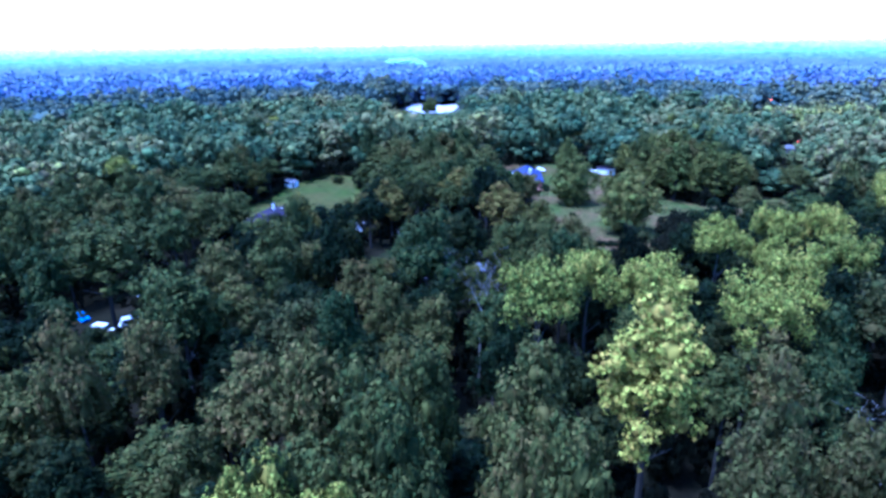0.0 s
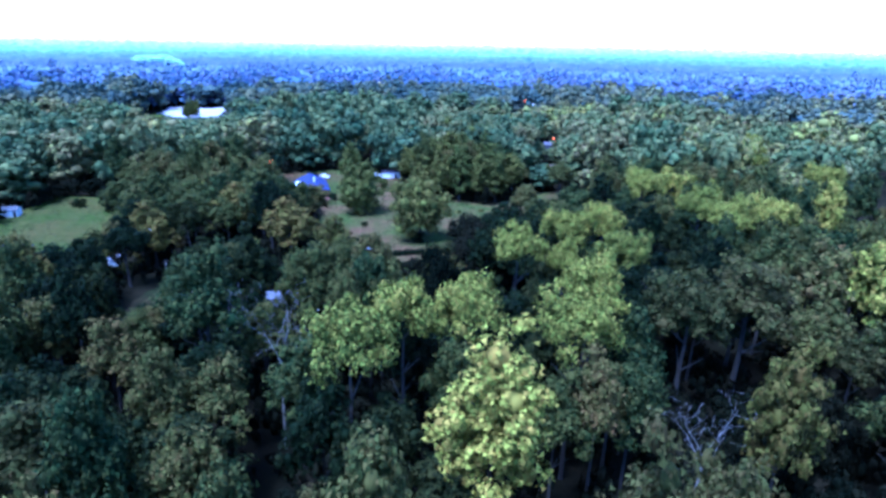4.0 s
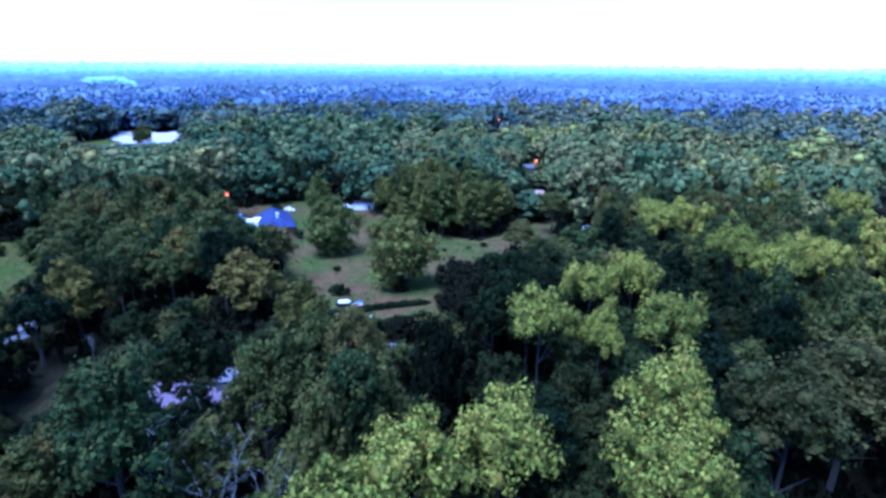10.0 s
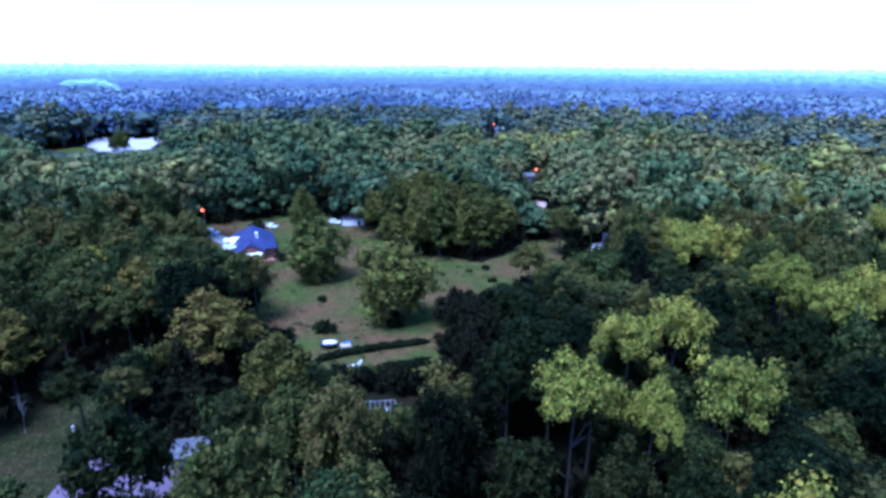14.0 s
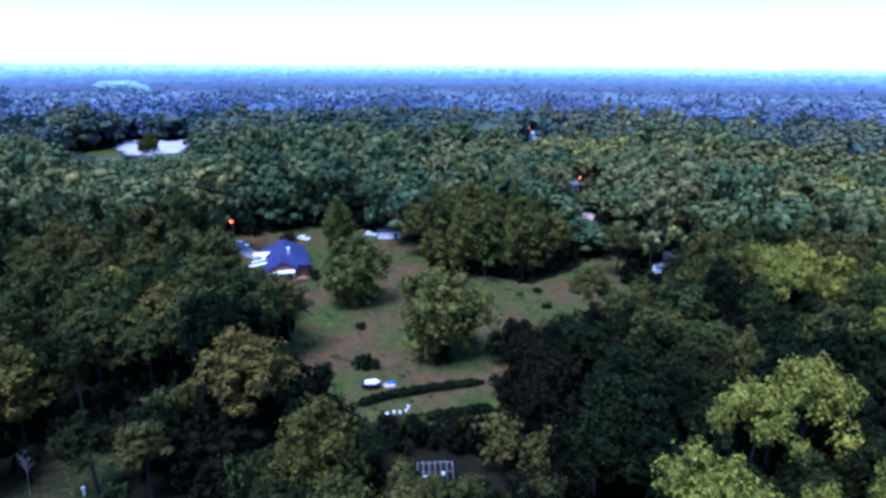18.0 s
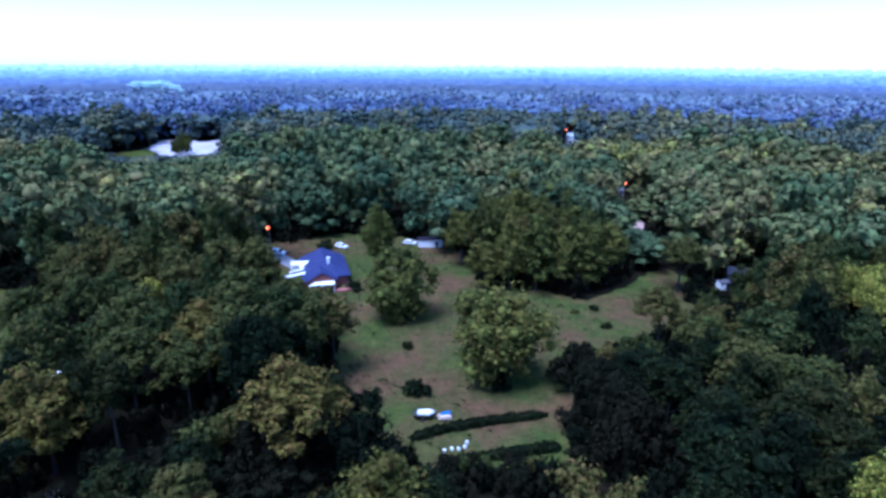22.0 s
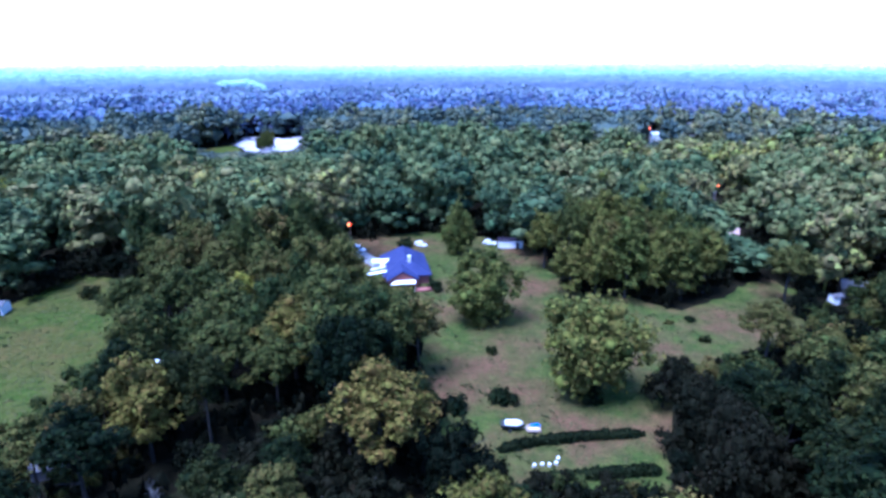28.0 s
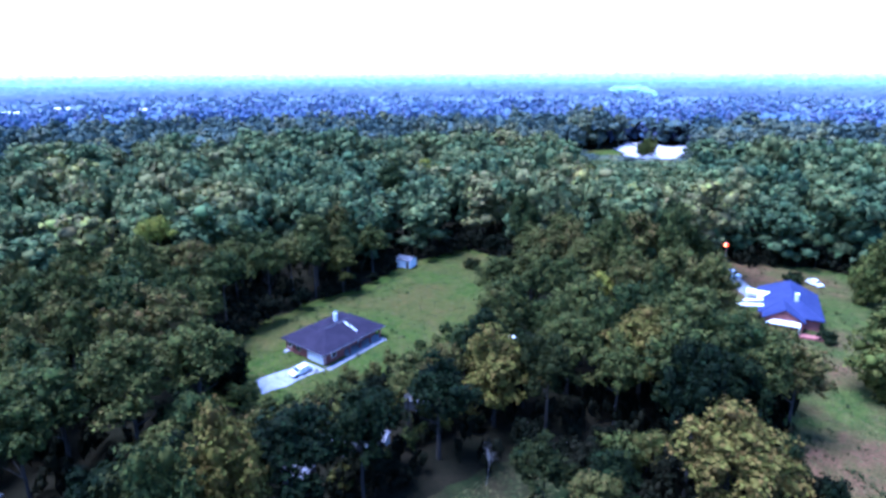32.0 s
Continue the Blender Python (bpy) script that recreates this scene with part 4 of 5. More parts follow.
gap_sheet("pine_thicket", "added sheet under far woods, gaps filled with strong haze blue", LEAF_BLUE, 680, 1010, 13)


def haze_glow(name, colour):
    """Far woods as glowing strips: haze colour is painted in, mottled at random."""
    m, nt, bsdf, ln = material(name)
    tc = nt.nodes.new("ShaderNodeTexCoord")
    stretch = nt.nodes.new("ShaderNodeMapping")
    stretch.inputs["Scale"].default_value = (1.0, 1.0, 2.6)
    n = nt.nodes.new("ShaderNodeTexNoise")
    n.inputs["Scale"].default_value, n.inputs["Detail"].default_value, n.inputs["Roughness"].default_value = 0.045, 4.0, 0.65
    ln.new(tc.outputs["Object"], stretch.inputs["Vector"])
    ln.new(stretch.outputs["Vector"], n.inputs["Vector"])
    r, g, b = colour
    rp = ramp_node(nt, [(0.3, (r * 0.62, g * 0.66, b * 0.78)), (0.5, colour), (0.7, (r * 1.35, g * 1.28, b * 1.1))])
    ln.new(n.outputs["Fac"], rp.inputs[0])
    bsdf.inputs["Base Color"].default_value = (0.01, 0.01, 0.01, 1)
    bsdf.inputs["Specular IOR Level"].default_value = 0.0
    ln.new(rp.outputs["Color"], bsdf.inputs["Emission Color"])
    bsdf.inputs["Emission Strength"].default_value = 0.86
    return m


def ridge(name, label, mat, radius, base, top, jag, seed):
    rng = np.random.default_rng(seed)
    n = 1900
    az = np.radians(np.linspace(-50, 102, n))
    X, Y = -10 - radius * np.sin(az), 112 + radius * np.cos(az)
    crowns = np.repeat(rng.uniform(-1, 1, n // 5 + 1), 5)[:n]
    hgt = top + 1.5 * np.sin(az * 9 + seed) + 1.5 * np.sin(az * 31 + 2 * seed) + jag * (0.7 * crowns + 0.5 * rng.uniform(-1, 1, n))
    V = np.concatenate([np.stack([X, Y, np.full(n, base)], 1), np.stack([X, Y, hgt], 1)])
    i = np.arange(n - 1)
    T = np.concatenate([np.stack([i, i + n, i + 1], 1), np.stack([i + 1, i + n, i + n + 1], 1)])
    return tagged(new(name, tri_mesh(name, V, T, mat)), label, "backdrop", kind="structure")


# glow colours that imitate haze, bluer then paler with distance
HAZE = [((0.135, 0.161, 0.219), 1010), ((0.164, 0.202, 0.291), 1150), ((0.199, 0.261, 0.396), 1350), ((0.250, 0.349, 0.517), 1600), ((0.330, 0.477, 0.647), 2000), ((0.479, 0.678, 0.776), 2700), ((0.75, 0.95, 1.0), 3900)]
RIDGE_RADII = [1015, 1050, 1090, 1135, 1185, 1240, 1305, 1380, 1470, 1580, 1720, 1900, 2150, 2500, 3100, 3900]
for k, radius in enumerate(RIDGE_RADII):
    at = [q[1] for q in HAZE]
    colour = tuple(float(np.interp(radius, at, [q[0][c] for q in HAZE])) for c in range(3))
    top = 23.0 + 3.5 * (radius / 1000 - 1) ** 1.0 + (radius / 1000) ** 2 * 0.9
    ridge(f"backdrop_ridge_{k + 1}", "glowing backdrop strip in the blue of far hazy woods", haze_glow(f"haze_strip_{k + 1}", colour), radius, 0, top, 1.8 + radius * 0.0016, k + 1)


# ---- buildings ----
def window(parent, x, y, z, w, h, axis, out=0.06):
    """Frame and pane set in a wall; axis: the wall's run."""
    if axis == "x":
        f = part("window", joined(box(x - w / 2, x + w / 2, y - out, y + out, z, z + 0.07), box(x - w / 2, x + w / 2, y - out, y + out, z + h - 0.07, z + h), box(x - w / 2, x - w / 2 + 0.07, y - out, y + out, z + 0.07, z + h - 0.07), box(x + w / 2 - 0.07, x + w / 2, y - out, y + out, z + 0.07, z + h - 0.07)), WHITE, parent, "white window frame")
        part("pane", box(x - w / 2 + 0.07, x + w / 2 - 0.07, y - out * 0.5, y + out * 0.5, z + 0.07, z + h - 0.07), GLASS, f)
    else:
        f = part("window", joined(box(x - out, x + out, y - w / 2, y + w / 2, z, z + 0.07), box(x - out, x + out, y - w / 2, y + w / 2, z + h - 0.07, z + h), box(x - out, x + out, y - w / 2, y - w / 2 + 0.07, z + 0.07, z + h - 0.07), box(x - out, x + out, y + w / 2 - 0.07, y + w / 2, z + 0.07, z + h - 0.07)), WHITE, parent, "white window frame")
        part("pane", box(x - out * 0.5, x + out * 0.5, y - w / 2 + 0.07, y + w / 2 - 0.07, z + 0.07, z + h - 0.07), GLASS, f)


def hip_roof(x0, x1, y0, y1, eave, rise, thick=0.22, in0=None, in1=None):
    """A hipped roof with its ridge along y; in0, in1: how far the ridge ends lie inside (0: a gable)."""
    w = (x1 - x0) / 2
    a, b, xm = y0 + (w if in0 is None else in0), y1 - (w if in1 is None else in1), (x0 + x1) / 2
    V = [(x0, y0, eave), (x1, y0, eave), (x1, y1, eave), (x0, y1, eave), (xm, a, eave + rise), (xm, b, eave + rise)]
    V += [(x, y, z - thick) for x, y, z in V[:4]]
    F = [(1, 2, 5, 4), (3, 0, 4, 5), (0, 1, 4), (2, 3, 5), (9, 8, 7, 6), (0, 6, 7, 1), (1, 7, 8, 2), (2, 8, 9, 3), (3, 9, 6, 0)]
    return V, F


def walls(x0, x1, y0, y1, h, t=0.25):
    return {"wall_south": box(x0, x1, y0, y0 + t, 0, h), "wall_north": box(x0, x1, y1 - t, y1, 0, h), "wall_east": box(x1 - t, x1, y0 + t, y1 - t, 0, h), "wall_west": box(x0, x0 + t, y0 + t, y1 - t, 0, h)}


# brick ranch house beside the field
ranch = thing("ranch_house", pose(-128.0, 181.6, 0, 0, 0, 11.5), "single-storey red brick house with dark hipped roof", "house")
for n, g in walls(-5.6, 5.2, -9.2, 7.8, 2.6).items():
    part(n, g, BRICK, ranch)
part("garage_wall", box(5.2, 6.9, -9.2, -3.6, 0, 2.6), BRICK, ranch)
part("roof", hip_roof(-4.0, 7.8, -10.0, 8.6, 2.86, 2.3, 0.2), SHINGLE_PURPLE, ranch, "dark purple-brown shingle roof")
part("rear_roof", hip_roof(-6.3, 1.6, -3.0, 8.2, 2.84, 1.75, 0.2), SHINGLE_PURPLE, ranch)
part("roof_wing", ([(-6.5, -9.8, 2.85), (1.0, -9.8, 2.85), (1.0, -1.0, 2.85), (-6.5, -1.0, 2.85), (-2.6, -5.4, 4.75), (1.6, -5.4, 4.75), (-6.5, -9.8, 2.65), (1.0, -9.8, 2.65), (1.0, -1.0, 2.65), (-6.5, -1.0, 2.65)], [(0, 1, 5, 4), (2, 3, 4, 5), (3, 0, 4), (1, 2, 5), (9, 8, 7, 6), (0, 6, 7, 1), (1, 7, 8, 2), (2, 8, 9, 3), (3, 9, 6, 0)]), SHINGLE_PURPLE, ranch)
part("ridge_cap", tube((1.9, -4.0, 5.17), (1.9, 2.6, 5.17), 0.09, 0.09, 6), SHINGLE_GREY, ranch)
part("fascia", joined(box(-4.0, 7.86, -10.06, -10.0, 2.6, 2.85), box(7.8, 7.86, -10.0, 8.6, 2.6, 2.85)), SHINGLE_GREY, ranch)
part("gutter", tube((7.93, -10.0, 2.7), (7.93, 8.6, 2.7), 0.06, 0.06, 6), SHINGLE_GREY, ranch)
door = part("garage_door", box(1.6, 6.6, -9.28, -9.21, 0.02, 2.35), WHITE, ranch, "white sectional garage door")
for k in range(3):
    part("panel_rib", box(1.6, 6.6, -9.31, -9.28, 0.58 + k * 0.58, 0.62 + k * 0.58), WHITE, door)
for y in (-2.6, 0.6, 3.8, 7.0):
    part("porch_post", chamfered(7.2, 7.5, y, y + 0.3, 0, 2.6, 0.03), BRICK, ranch, "brick porch pier")
part("porch_floor", box(5.2, 7.6, -3.6, 7.8, 0, 0.14), GRAVEL, ranch)
part("front_door", box(5.2, 5.27, 2.2, 3.2, 0.14, 2.2), WHITE, ranch)
for y in (-1.4, 5.6):
    window(ranch, 5.22, y, 0.9, 1.7, 1.3, "y")
part("downpipe", tube((7.0, -9.05, 0.05), (7.0, -9.05, 2.6), 0.05, 0.05, 6), WHITE, ranch)
window(ranch, 6.92, -6.6, 0.9, 1.4, 1.3, "y")
for x in (-4.2, -1.4):
    window(ranch, x, -9.22, 0.95, 1.2, 1.2, "x")
part("chimney", joined(chamfered(-1.6, -0.9, 1.4, 2.1, 4.0, 5.9), box(-1.68, -0.82, 1.32, 2.18, 5.9, 6.02)), WHITE, ranch, "short white stack in the place of a likely dormer window")
part("flue_cap", tube((-1.25, 1.75, 6.02), (-1.25, 1.75, 6.45), 0.24, 0.28, 10), STEEL, ranch)
rise = lambda x: 2.86 + 2.3 * (7.8 - x) / 5.9
part("roof_flashing", ([(2.3, 1.0, rise(2.3) + 0.06), (2.3, 1.2, rise(2.3) + 0.06), (6.0, 1.5, rise(6.0) + 0.06), (6.0, 1.3, rise(6.0) + 0.06), (2.3, 1.0, rise(2.3) - 0.02), (2.3, 1.2, rise(2.3) - 0.02), (6.0, 1.5, rise(6.0) - 0.02), (6.0, 1.3, rise(6.0) - 0.02)], [(3, 2, 1, 0), (4, 5, 6, 7), (0, 1, 5, 4), (1, 2, 6, 5), (2, 3, 7, 6), (3, 0, 4, 7)]), WHITE, ranch, "pale metal roof flashing")
part("step", box(-5.2, -4.2, -10.4, -9.2, 0, 0.3), CONCRETE, ranch)

# blue-roofed house beside the lawn
blue = thing("gabled_house", pose(-64.6, 274.2, 0, 0, 0, 21.0), "red brick house with blue shingle roof and white porches", "house")
for n, g in walls(-6.0, 6.2, -8.5, 9.0, 2.7).items():
    part(n, g, BRICK, blue)
part("roof", hip_roof(-6.8, 7.0, -9.2, 9.8, 2.95, 3.9, 0.2, 5.5, 3.0), SHINGLE_BLUE, blue, "blue-grey shingle roof")
part("roof_wing", ([(-6.0, -12.6, 2.95), (3.0, -12.6, 2.95), (3.0, -4.6, 2.95), (-6.0, -4.6, 2.95), (-1.5, -12.6, 5.6), (-1.5, -4.2, 5.6), (-6.0, -12.6, 2.75), (3.0, -12.6, 2.75), (3.0, -4.6, 2.75), (-6.0, -4.6, 2.75), (-1.5, -12.6, 5.4)], [(1, 2, 5, 4), (3, 0, 4, 5), (2, 3, 5), (6, 0, 4, 10), (4, 1, 7, 10), (1, 7, 8, 2), (3, 9, 6, 0)]), SHINGLE_BLUE, blue)
part("gable", ([(-5.6, -12.3, 2.72), (2.6, -12.3, 2.72), (-1.5, -12.3, 5.3), (-5.6, -12.1, 2.72), (2.6, -12.1, 2.72), (-1.5, -12.1, 5.3)], [(0, 1, 2), (5, 4, 3), (0, 3, 4, 1), (1, 4, 5, 2), (2, 5, 3, 0)]), BRICK, blue, "brick gable")
part("wing_wall_south", box(-5.6, 2.6, -12.3, -12.05, 0, 2.7), BRICK, blue)
part("wing_wall_east", box(2.35, 2.6, -12.05, -8.5, 0, 2.7), BRICK, blue)
part("wing_wall_west", box(-5.6, -5.35, -12.05, -8.5, 0, 2.7), BRICK, blue)
# a stack stands in for what is likely a white dormer window
part("chimney", joined(chamfered(0.6, 1.4, -5.4, -4.6, 4.6, 7.3), box(0.52, 1.48, -5.48, -4.52, 7.3, 7.45)), WHITE, blue, "white stack in the place of a likely dormer window")
for y0, y1, x0 in ((-6.4, -4.9, -12.0), (-2.2, -1.2, -10.0)):
    part("porch_roof", ([(x0, y0, 2.7), (-5.6, y0, 3.6), (-5.6, y1, 3.6), (x0, y1, 2.7), (x0, y0, 2.55), (-5.6, y0, 3.45), (-5.6, y1, 3.45), (x0, y1, 2.55)], [(0, 1, 2, 3), (7, 6, 5, 4), (0, 4, 5, 1), (1, 5, 6, 2), (2, 6, 7, 3), (3, 7, 4, 0)]), WHITE, blue, "white sheet porch roof")
for y in (-6.3, -5.2):
    part("porch_post", chamfered(-11.7, -11.5, y, y + 0.2, 0, 2.4, 0.03), WHITE, blue)
part("side_gable", ([(-6.9, -0.5, 2.9), (-6.9, 4.5, 2.9), (-6.9, 2.0, 4.5), (-3.6, 2.0, 4.5)], [(1, 0, 2), (0, 1, 3), (0, 3, 2), (1, 2, 3)]), WHITE, blue, "small white dormer")
part("back_porch", box(-9.4, -6.2, 5.2, 8.6, 2.3, 2.45), WHITE, blue)
for y in (5.4, 8.2):
    part("porch_post", chamfered(-9.3, -9.1, y, y + 0.2, 0, 2.3, 0.03), WHITE, blue)
for y in (-5.0, 0.0, 5.0):
    window(blue, 6.22, y, 0.9, 1.5, 1.3, "y")
window(blue, -1.5, -12.32, 0.9, 1.6, 1.3, "x")
part("deck", box(2.0, 6.6, -14.4, -12.4, 0, 0.5), BRICK, blue)
part("front_porch_roof", ([(-5.4, -13.9, 2.45), (1.9, -13.9, 2.45), (1.9, -12.35, 2.9), (-3.4, -12.35, 2.9), (-5.4, -13.9, 2.32), (1.9, -13.9, 2.32), (1.9, -12.35, 2.77), (-3.4, -12.35, 2.77)], [(0, 1, 2, 3), (7, 6, 5, 4), (0, 4, 5, 1), (1, 5, 6, 2), (2, 6, 7, 3), (3, 7, 4, 0)]), WHITE, blue, "white sheet porch roof")
for x in (-5.2, 1.6):
    part("porch_post", chamfered(x, x + 0.16, -13.84, -13.68, 0, 2.34, 0.03), WHITE, blue)


def shed(name, at, w, d, h, wall_mat, roof_mat, label, rise=0.5, door=True):
    s = thing(name, at, label, "shed")
    for n, g in walls(-w / 2, w / 2, -d / 2, d / 2, h, 0.1).items():
        part(n, g, wall_mat, s)
    part("roof", extruded([(-d / 2 - 0.25, h - 0.05), (0, h + rise), (d / 2 + 0.25, h - 0.05), (d / 2 + 0.25, h + 0.07), (0, h + rise + 0.12), (-d / 2 - 0.25, h + 0.07)], -w / 2 - 0.2, w / 2 + 0.2), roof_mat, s)
    part("gable", joined(extruded([(-d / 2, h), (d / 2, h), (0, h + rise - 0.05)], -w / 2, -w / 2 + 0.08), extruded([(-d / 2, h), (d / 2, h), (0, h + rise - 0.05)], w / 2 - 0.08, w / 2)), wall_mat, s)
    if door:
        part("door", box(w * 0.22, w * 0.22 + 0.95, -d / 2 - 0.05, -d / 2 - 0.005, 0.05, 2.0), DARK, s, "dark doorway")
    return s


shed("long_shed", pose(-36.2, 306.8, 0, 0, 0, 9), 8.4, 2.6, 2.8, WHITE, SHINGLE_PURPLE, "long white shed with dark low roof at lawn edge")
shed("garden_shed", pose(-94.4, 186.2, 0, 0, 0, 38), 3.0, 3.4, 2.1, WHITE, SHINGLE_GREY, "small grey-roofed shed with white ends under trees")
shed("garden_shed", pose(-94.6, 179.0, 0, 0, 0, 35), 4.6, 3.0, 1.9, SHINGLE_GREY, SHINGLE_GREY, "low grey metal-roofed shed among trees")
shed("garden_shed", pose(-90.0, 166.4, 0, 0, 0, 35), 3.6, 2.6, 2.2, WHITE, SHINGLE_GREY, "white shed with weathered grey roof under trees")
shed("garden_shed", pose(-92.2, 161.8, 0, 0, 0, 30), 4.2, 3.0, 1.8, SHINGLE_GREY, SHINGLE_GREY, "dull grey lean shed half hidden by trees")
shed("garden_shed", pose(-91.6, 152.6, 0, 0, 0, 28), 5.0, 3.0, 2.0, SHINGLE_GREY, SHINGLE_GREY, "long grey roofed shed in undergrowth")
shed("garden_shed", pose(-98.6, 209.6, 0, 0, 0, 40), 2.6, 2.0, 2.2, WHITE, WHITE, "small white shed between trees")
shed("garden_shed", pose(-40.6, 167.0, 0, 0, 0, 12), 5.4, 4.6, 2.1, SHINGLE_GREY, SHINGLE_GREY, "weathered grey shed beside the asphalt lot")
shed("garden_shed", pose(51.5, 276.0, 0, 0, 0, 20), 2.6, 2.0, 2.2, WHITE, SHINGLE_GREY, "small white shed half hidden by trees")
shed("barn", pose(-158.5, 226.5, 0, 0, 0, 20), 5.0, 4.0, 2.4, WHITE, SHINGLE_GREY, "grey-roofed white outbuilding at field edge", 0.8)
shed("cottage", pose(58.5, 282.0, 0, 0, 0, -15), 7.0, 5.0, 2.7, SHINGLE_GREY, SHINGLE_GREY, "grey-roofed cottage half hidden by trees", 1.8)
shed("white_cottage", pose(49.0, 600.0, 0, 0, 0, 10), 9.0, 7.0, 6.0, WHITE, WHITE, "white house far off among trees", 1.8)
shed("long_barn", pose(80.0, 626.0, 0, 0, 0, 5), 16.0, 7.0, 9.5, SHINGLE_GREY, TAN, "long pale-roofed building far off among trees", 1.2)
shed("grey_cottage", pose(45.5, 399.0, 0, 0, 0, 0), 6.0, 6.0, 3.0, SHINGLE_GREY, SHINGLE_GREY, "mauve-grey cottage beside yard light", 1.4)
shed("farm_building", pose(-719, 296, 0, 0, 0, 60), 26.0, 10.0, 18.5, WHITE, WHITE, "long white farm building among far woods", 2.0, False)
shed("farm_building", pose(-800, 240, 0, 0, 0, 70), 20.0, 10.0, 18.5, WHITE, WHITE, "pale farm building in far woods", 2.0, False)
shed("farm_building", pose(-770, 189, 0, 0, 0, 70), 34.0, 12.0, 18.0, WHITE, WHITE, "pale wide farm building in far woods", 2.0, False)


# ---- yard lights ----
def yard_light(x, y, h, watts, label, k=1.0):
    p = thing("yard_light", pose(x, y, 0), label, "street lamp", "yard lights on poles")
    part("pole", tube((0, 0, -0.2), (0, 0, h + 0.3), 0.16, 0.11, 9), POLE, p, "brown timber pole")
    part("arm", tube((0, 0, h - 0.1), (0.1, -1.1, h + 0.2), 0.04, 0.035, 6), STEEL, p)
    part("head", tube((0.1, -1.1, h + 0.22), (0.1, -1.1, h + 0.55), 0.3, 0.16, 10), STEEL, p)
    # the globe's glow includes the lamp's halo; the bulb faces the camera
    part("lamp_globe", joined(tube((0.1, -1.1, h + 0.2), (0.1, -1.1, h - 0.1), 0.45 * k, 0.62 * k, 12), tube((0.1, -1.1, h - 0.1), (0.1, -1.1, h - 0.75 * k), 0.62 * k, 0.3 * k, 12)), LAMP, p, "glowing orange globe that stands for the lamp and its halo")
    part("bulb", tube((0.1, -1.1 - 0.45 * k, h - 0.15), (0.1, -1.1 - 0.85 * k, h - 0.35), 0.22 * k, 0.16 * k, 10), BULB, p, "bright bulb set before the globe to face the camera")
    d = bpy.data.lights.new("yard_bulb", "POINT")
    d.energy, d.color, d.shadow_soft_size = watts, (1.0, 0.28, 0.06), 0.3
    b = new("yard_bulb", d)
    b.location = (x + 0.1, y - 1.1, h - 0.6)


yard_light(-90.2, 297.6, 8.2, 150, "timber pole with glowing orange yard light beside house")
yard_light(47.7, 391.6, 8.0, 150, "timber pole with glowing orange yard light among trees")
# pole made taller so its lamp shows over the trees from the camera
yard_light(40.0, 569.0, 14.0, 100, "tall pole with glowing orange yard light far off")
yard_light(-38.9, 137.6, 5.0, 30, "low pole with small orange lamp under trees", 0.3)


# ---- vehicles ----
def car(at, paint, label, length=4.7, width=1.85, height=1.5):
    c = thing("car", at, label, "car")
    L, W, H = length / 2, width / 2, height
    prof = [(-L, 0.35), (-L, 0.75), (-L + 0.2, 0.86), (-L + 1.2, 0.95), (L - 0.3, 0.95), (L, 0.8), (L, 0.35)]
    V, F = extruded(prof, -W, W)
    part("body", (V, F), paint, c)
    cab = [(-L + 1.15, 0.95), (-L + 1.95, H - 0.06), (-L + 2.3, H), (L - 1.1, H), (L - 0.75, H - 0.08), (L - 0.25, 0.95)]
    part("cabin", extruded(cab, -W + 0.16, W - 0.16), paint, c)
    part("windscreen", ([(-W + 0.2, -L + 1.2, 1.0), (W - 0.2, -L + 1.2, 1.0), (W - 0.25, -L + 1.85, H - 0.1), (-W + 0.25, -L + 1.85, H - 0.1), (-W + 0.2, -L + 1.14, 1.02), (W - 0.2, -L + 1.14, 1.02), (W - 0.25, -L + 1.79, H - 0.08), (-W + 0.25, -L + 1.79, H - 0.08)], [(0, 1, 2, 3), (7, 6, 5, 4), (0, 4, 5, 1), (2, 6, 7, 3), (1, 5, 6, 2), (3, 7, 4, 0)]), GLASS, c)
    for s in (-1, 1):
        part("side_window", box(s * (W - 0.165) - 0.01, s * (W - 0.165) + 0.01, -L + 2.0, L - 1.0, 1.02, H - 0.14), GLASS, c)
    for sx in (-1, 1):
        for y in (-L + 0.85, L - 0.85):
            w = part("wheel", tube((sx * (W - 0.2), y, 0.33), (sx * (W + 0.02), y, 0.33), 0.33, 0.33, 14), DARK, c)
            part("rim", tube((sx * (W + 0.0), y, 0.33), (sx * (W + 0.03), y, 0.33), 0.2, 0.19, 10), STEEL, w)
        part("headlight", box(sx * 0.6 - 0.18, sx * 0.6 + 0.18, -L - 0.02, -L + 0.03, 0.6, 0.74), GLASS, c)
    return c


car(pose(-119.9, 168.6, 0.08, 0, 0, 8), CARPAINT, "white car parked on the concrete driveway")
car(pose(-86.0, 292.8, 0, 0, 0, 75), CARPAINT, "white pickup-sized car parked near yard light", 5.4, 2.0, 1.8)
car(pose(-66.6, 302.0, 0, 0, 0, 60), CARPAINT, "white car parked behind blue-roofed house")
car(pose(-43.6, 308.6, 0, 0, 0, 80), CARPAINT, "white car parked beside the long shed")
car(pose(-105.0, 100.0, 0, 0, 0, 100), CARPAINT, "white truck parked below tall trees", 5.8, 2.1, 2.0)
car(pose(-102.0, 105.5, 0, 0, 0, 150), CARPAINT, "long white vehicle parked below tall trees", 6.0, 2.2, 2.2)
car(pose(-115.5, 102.0, 0, 0, 0, 80), TARP, "blue vehicle parked among trees", 4.6, 1.9, 1.7)
car(pose(-114.7, 117.0, 0, 0, 0, 60), STEEL, "grey van parked among trees", 5.2, 2.0, 2.1)
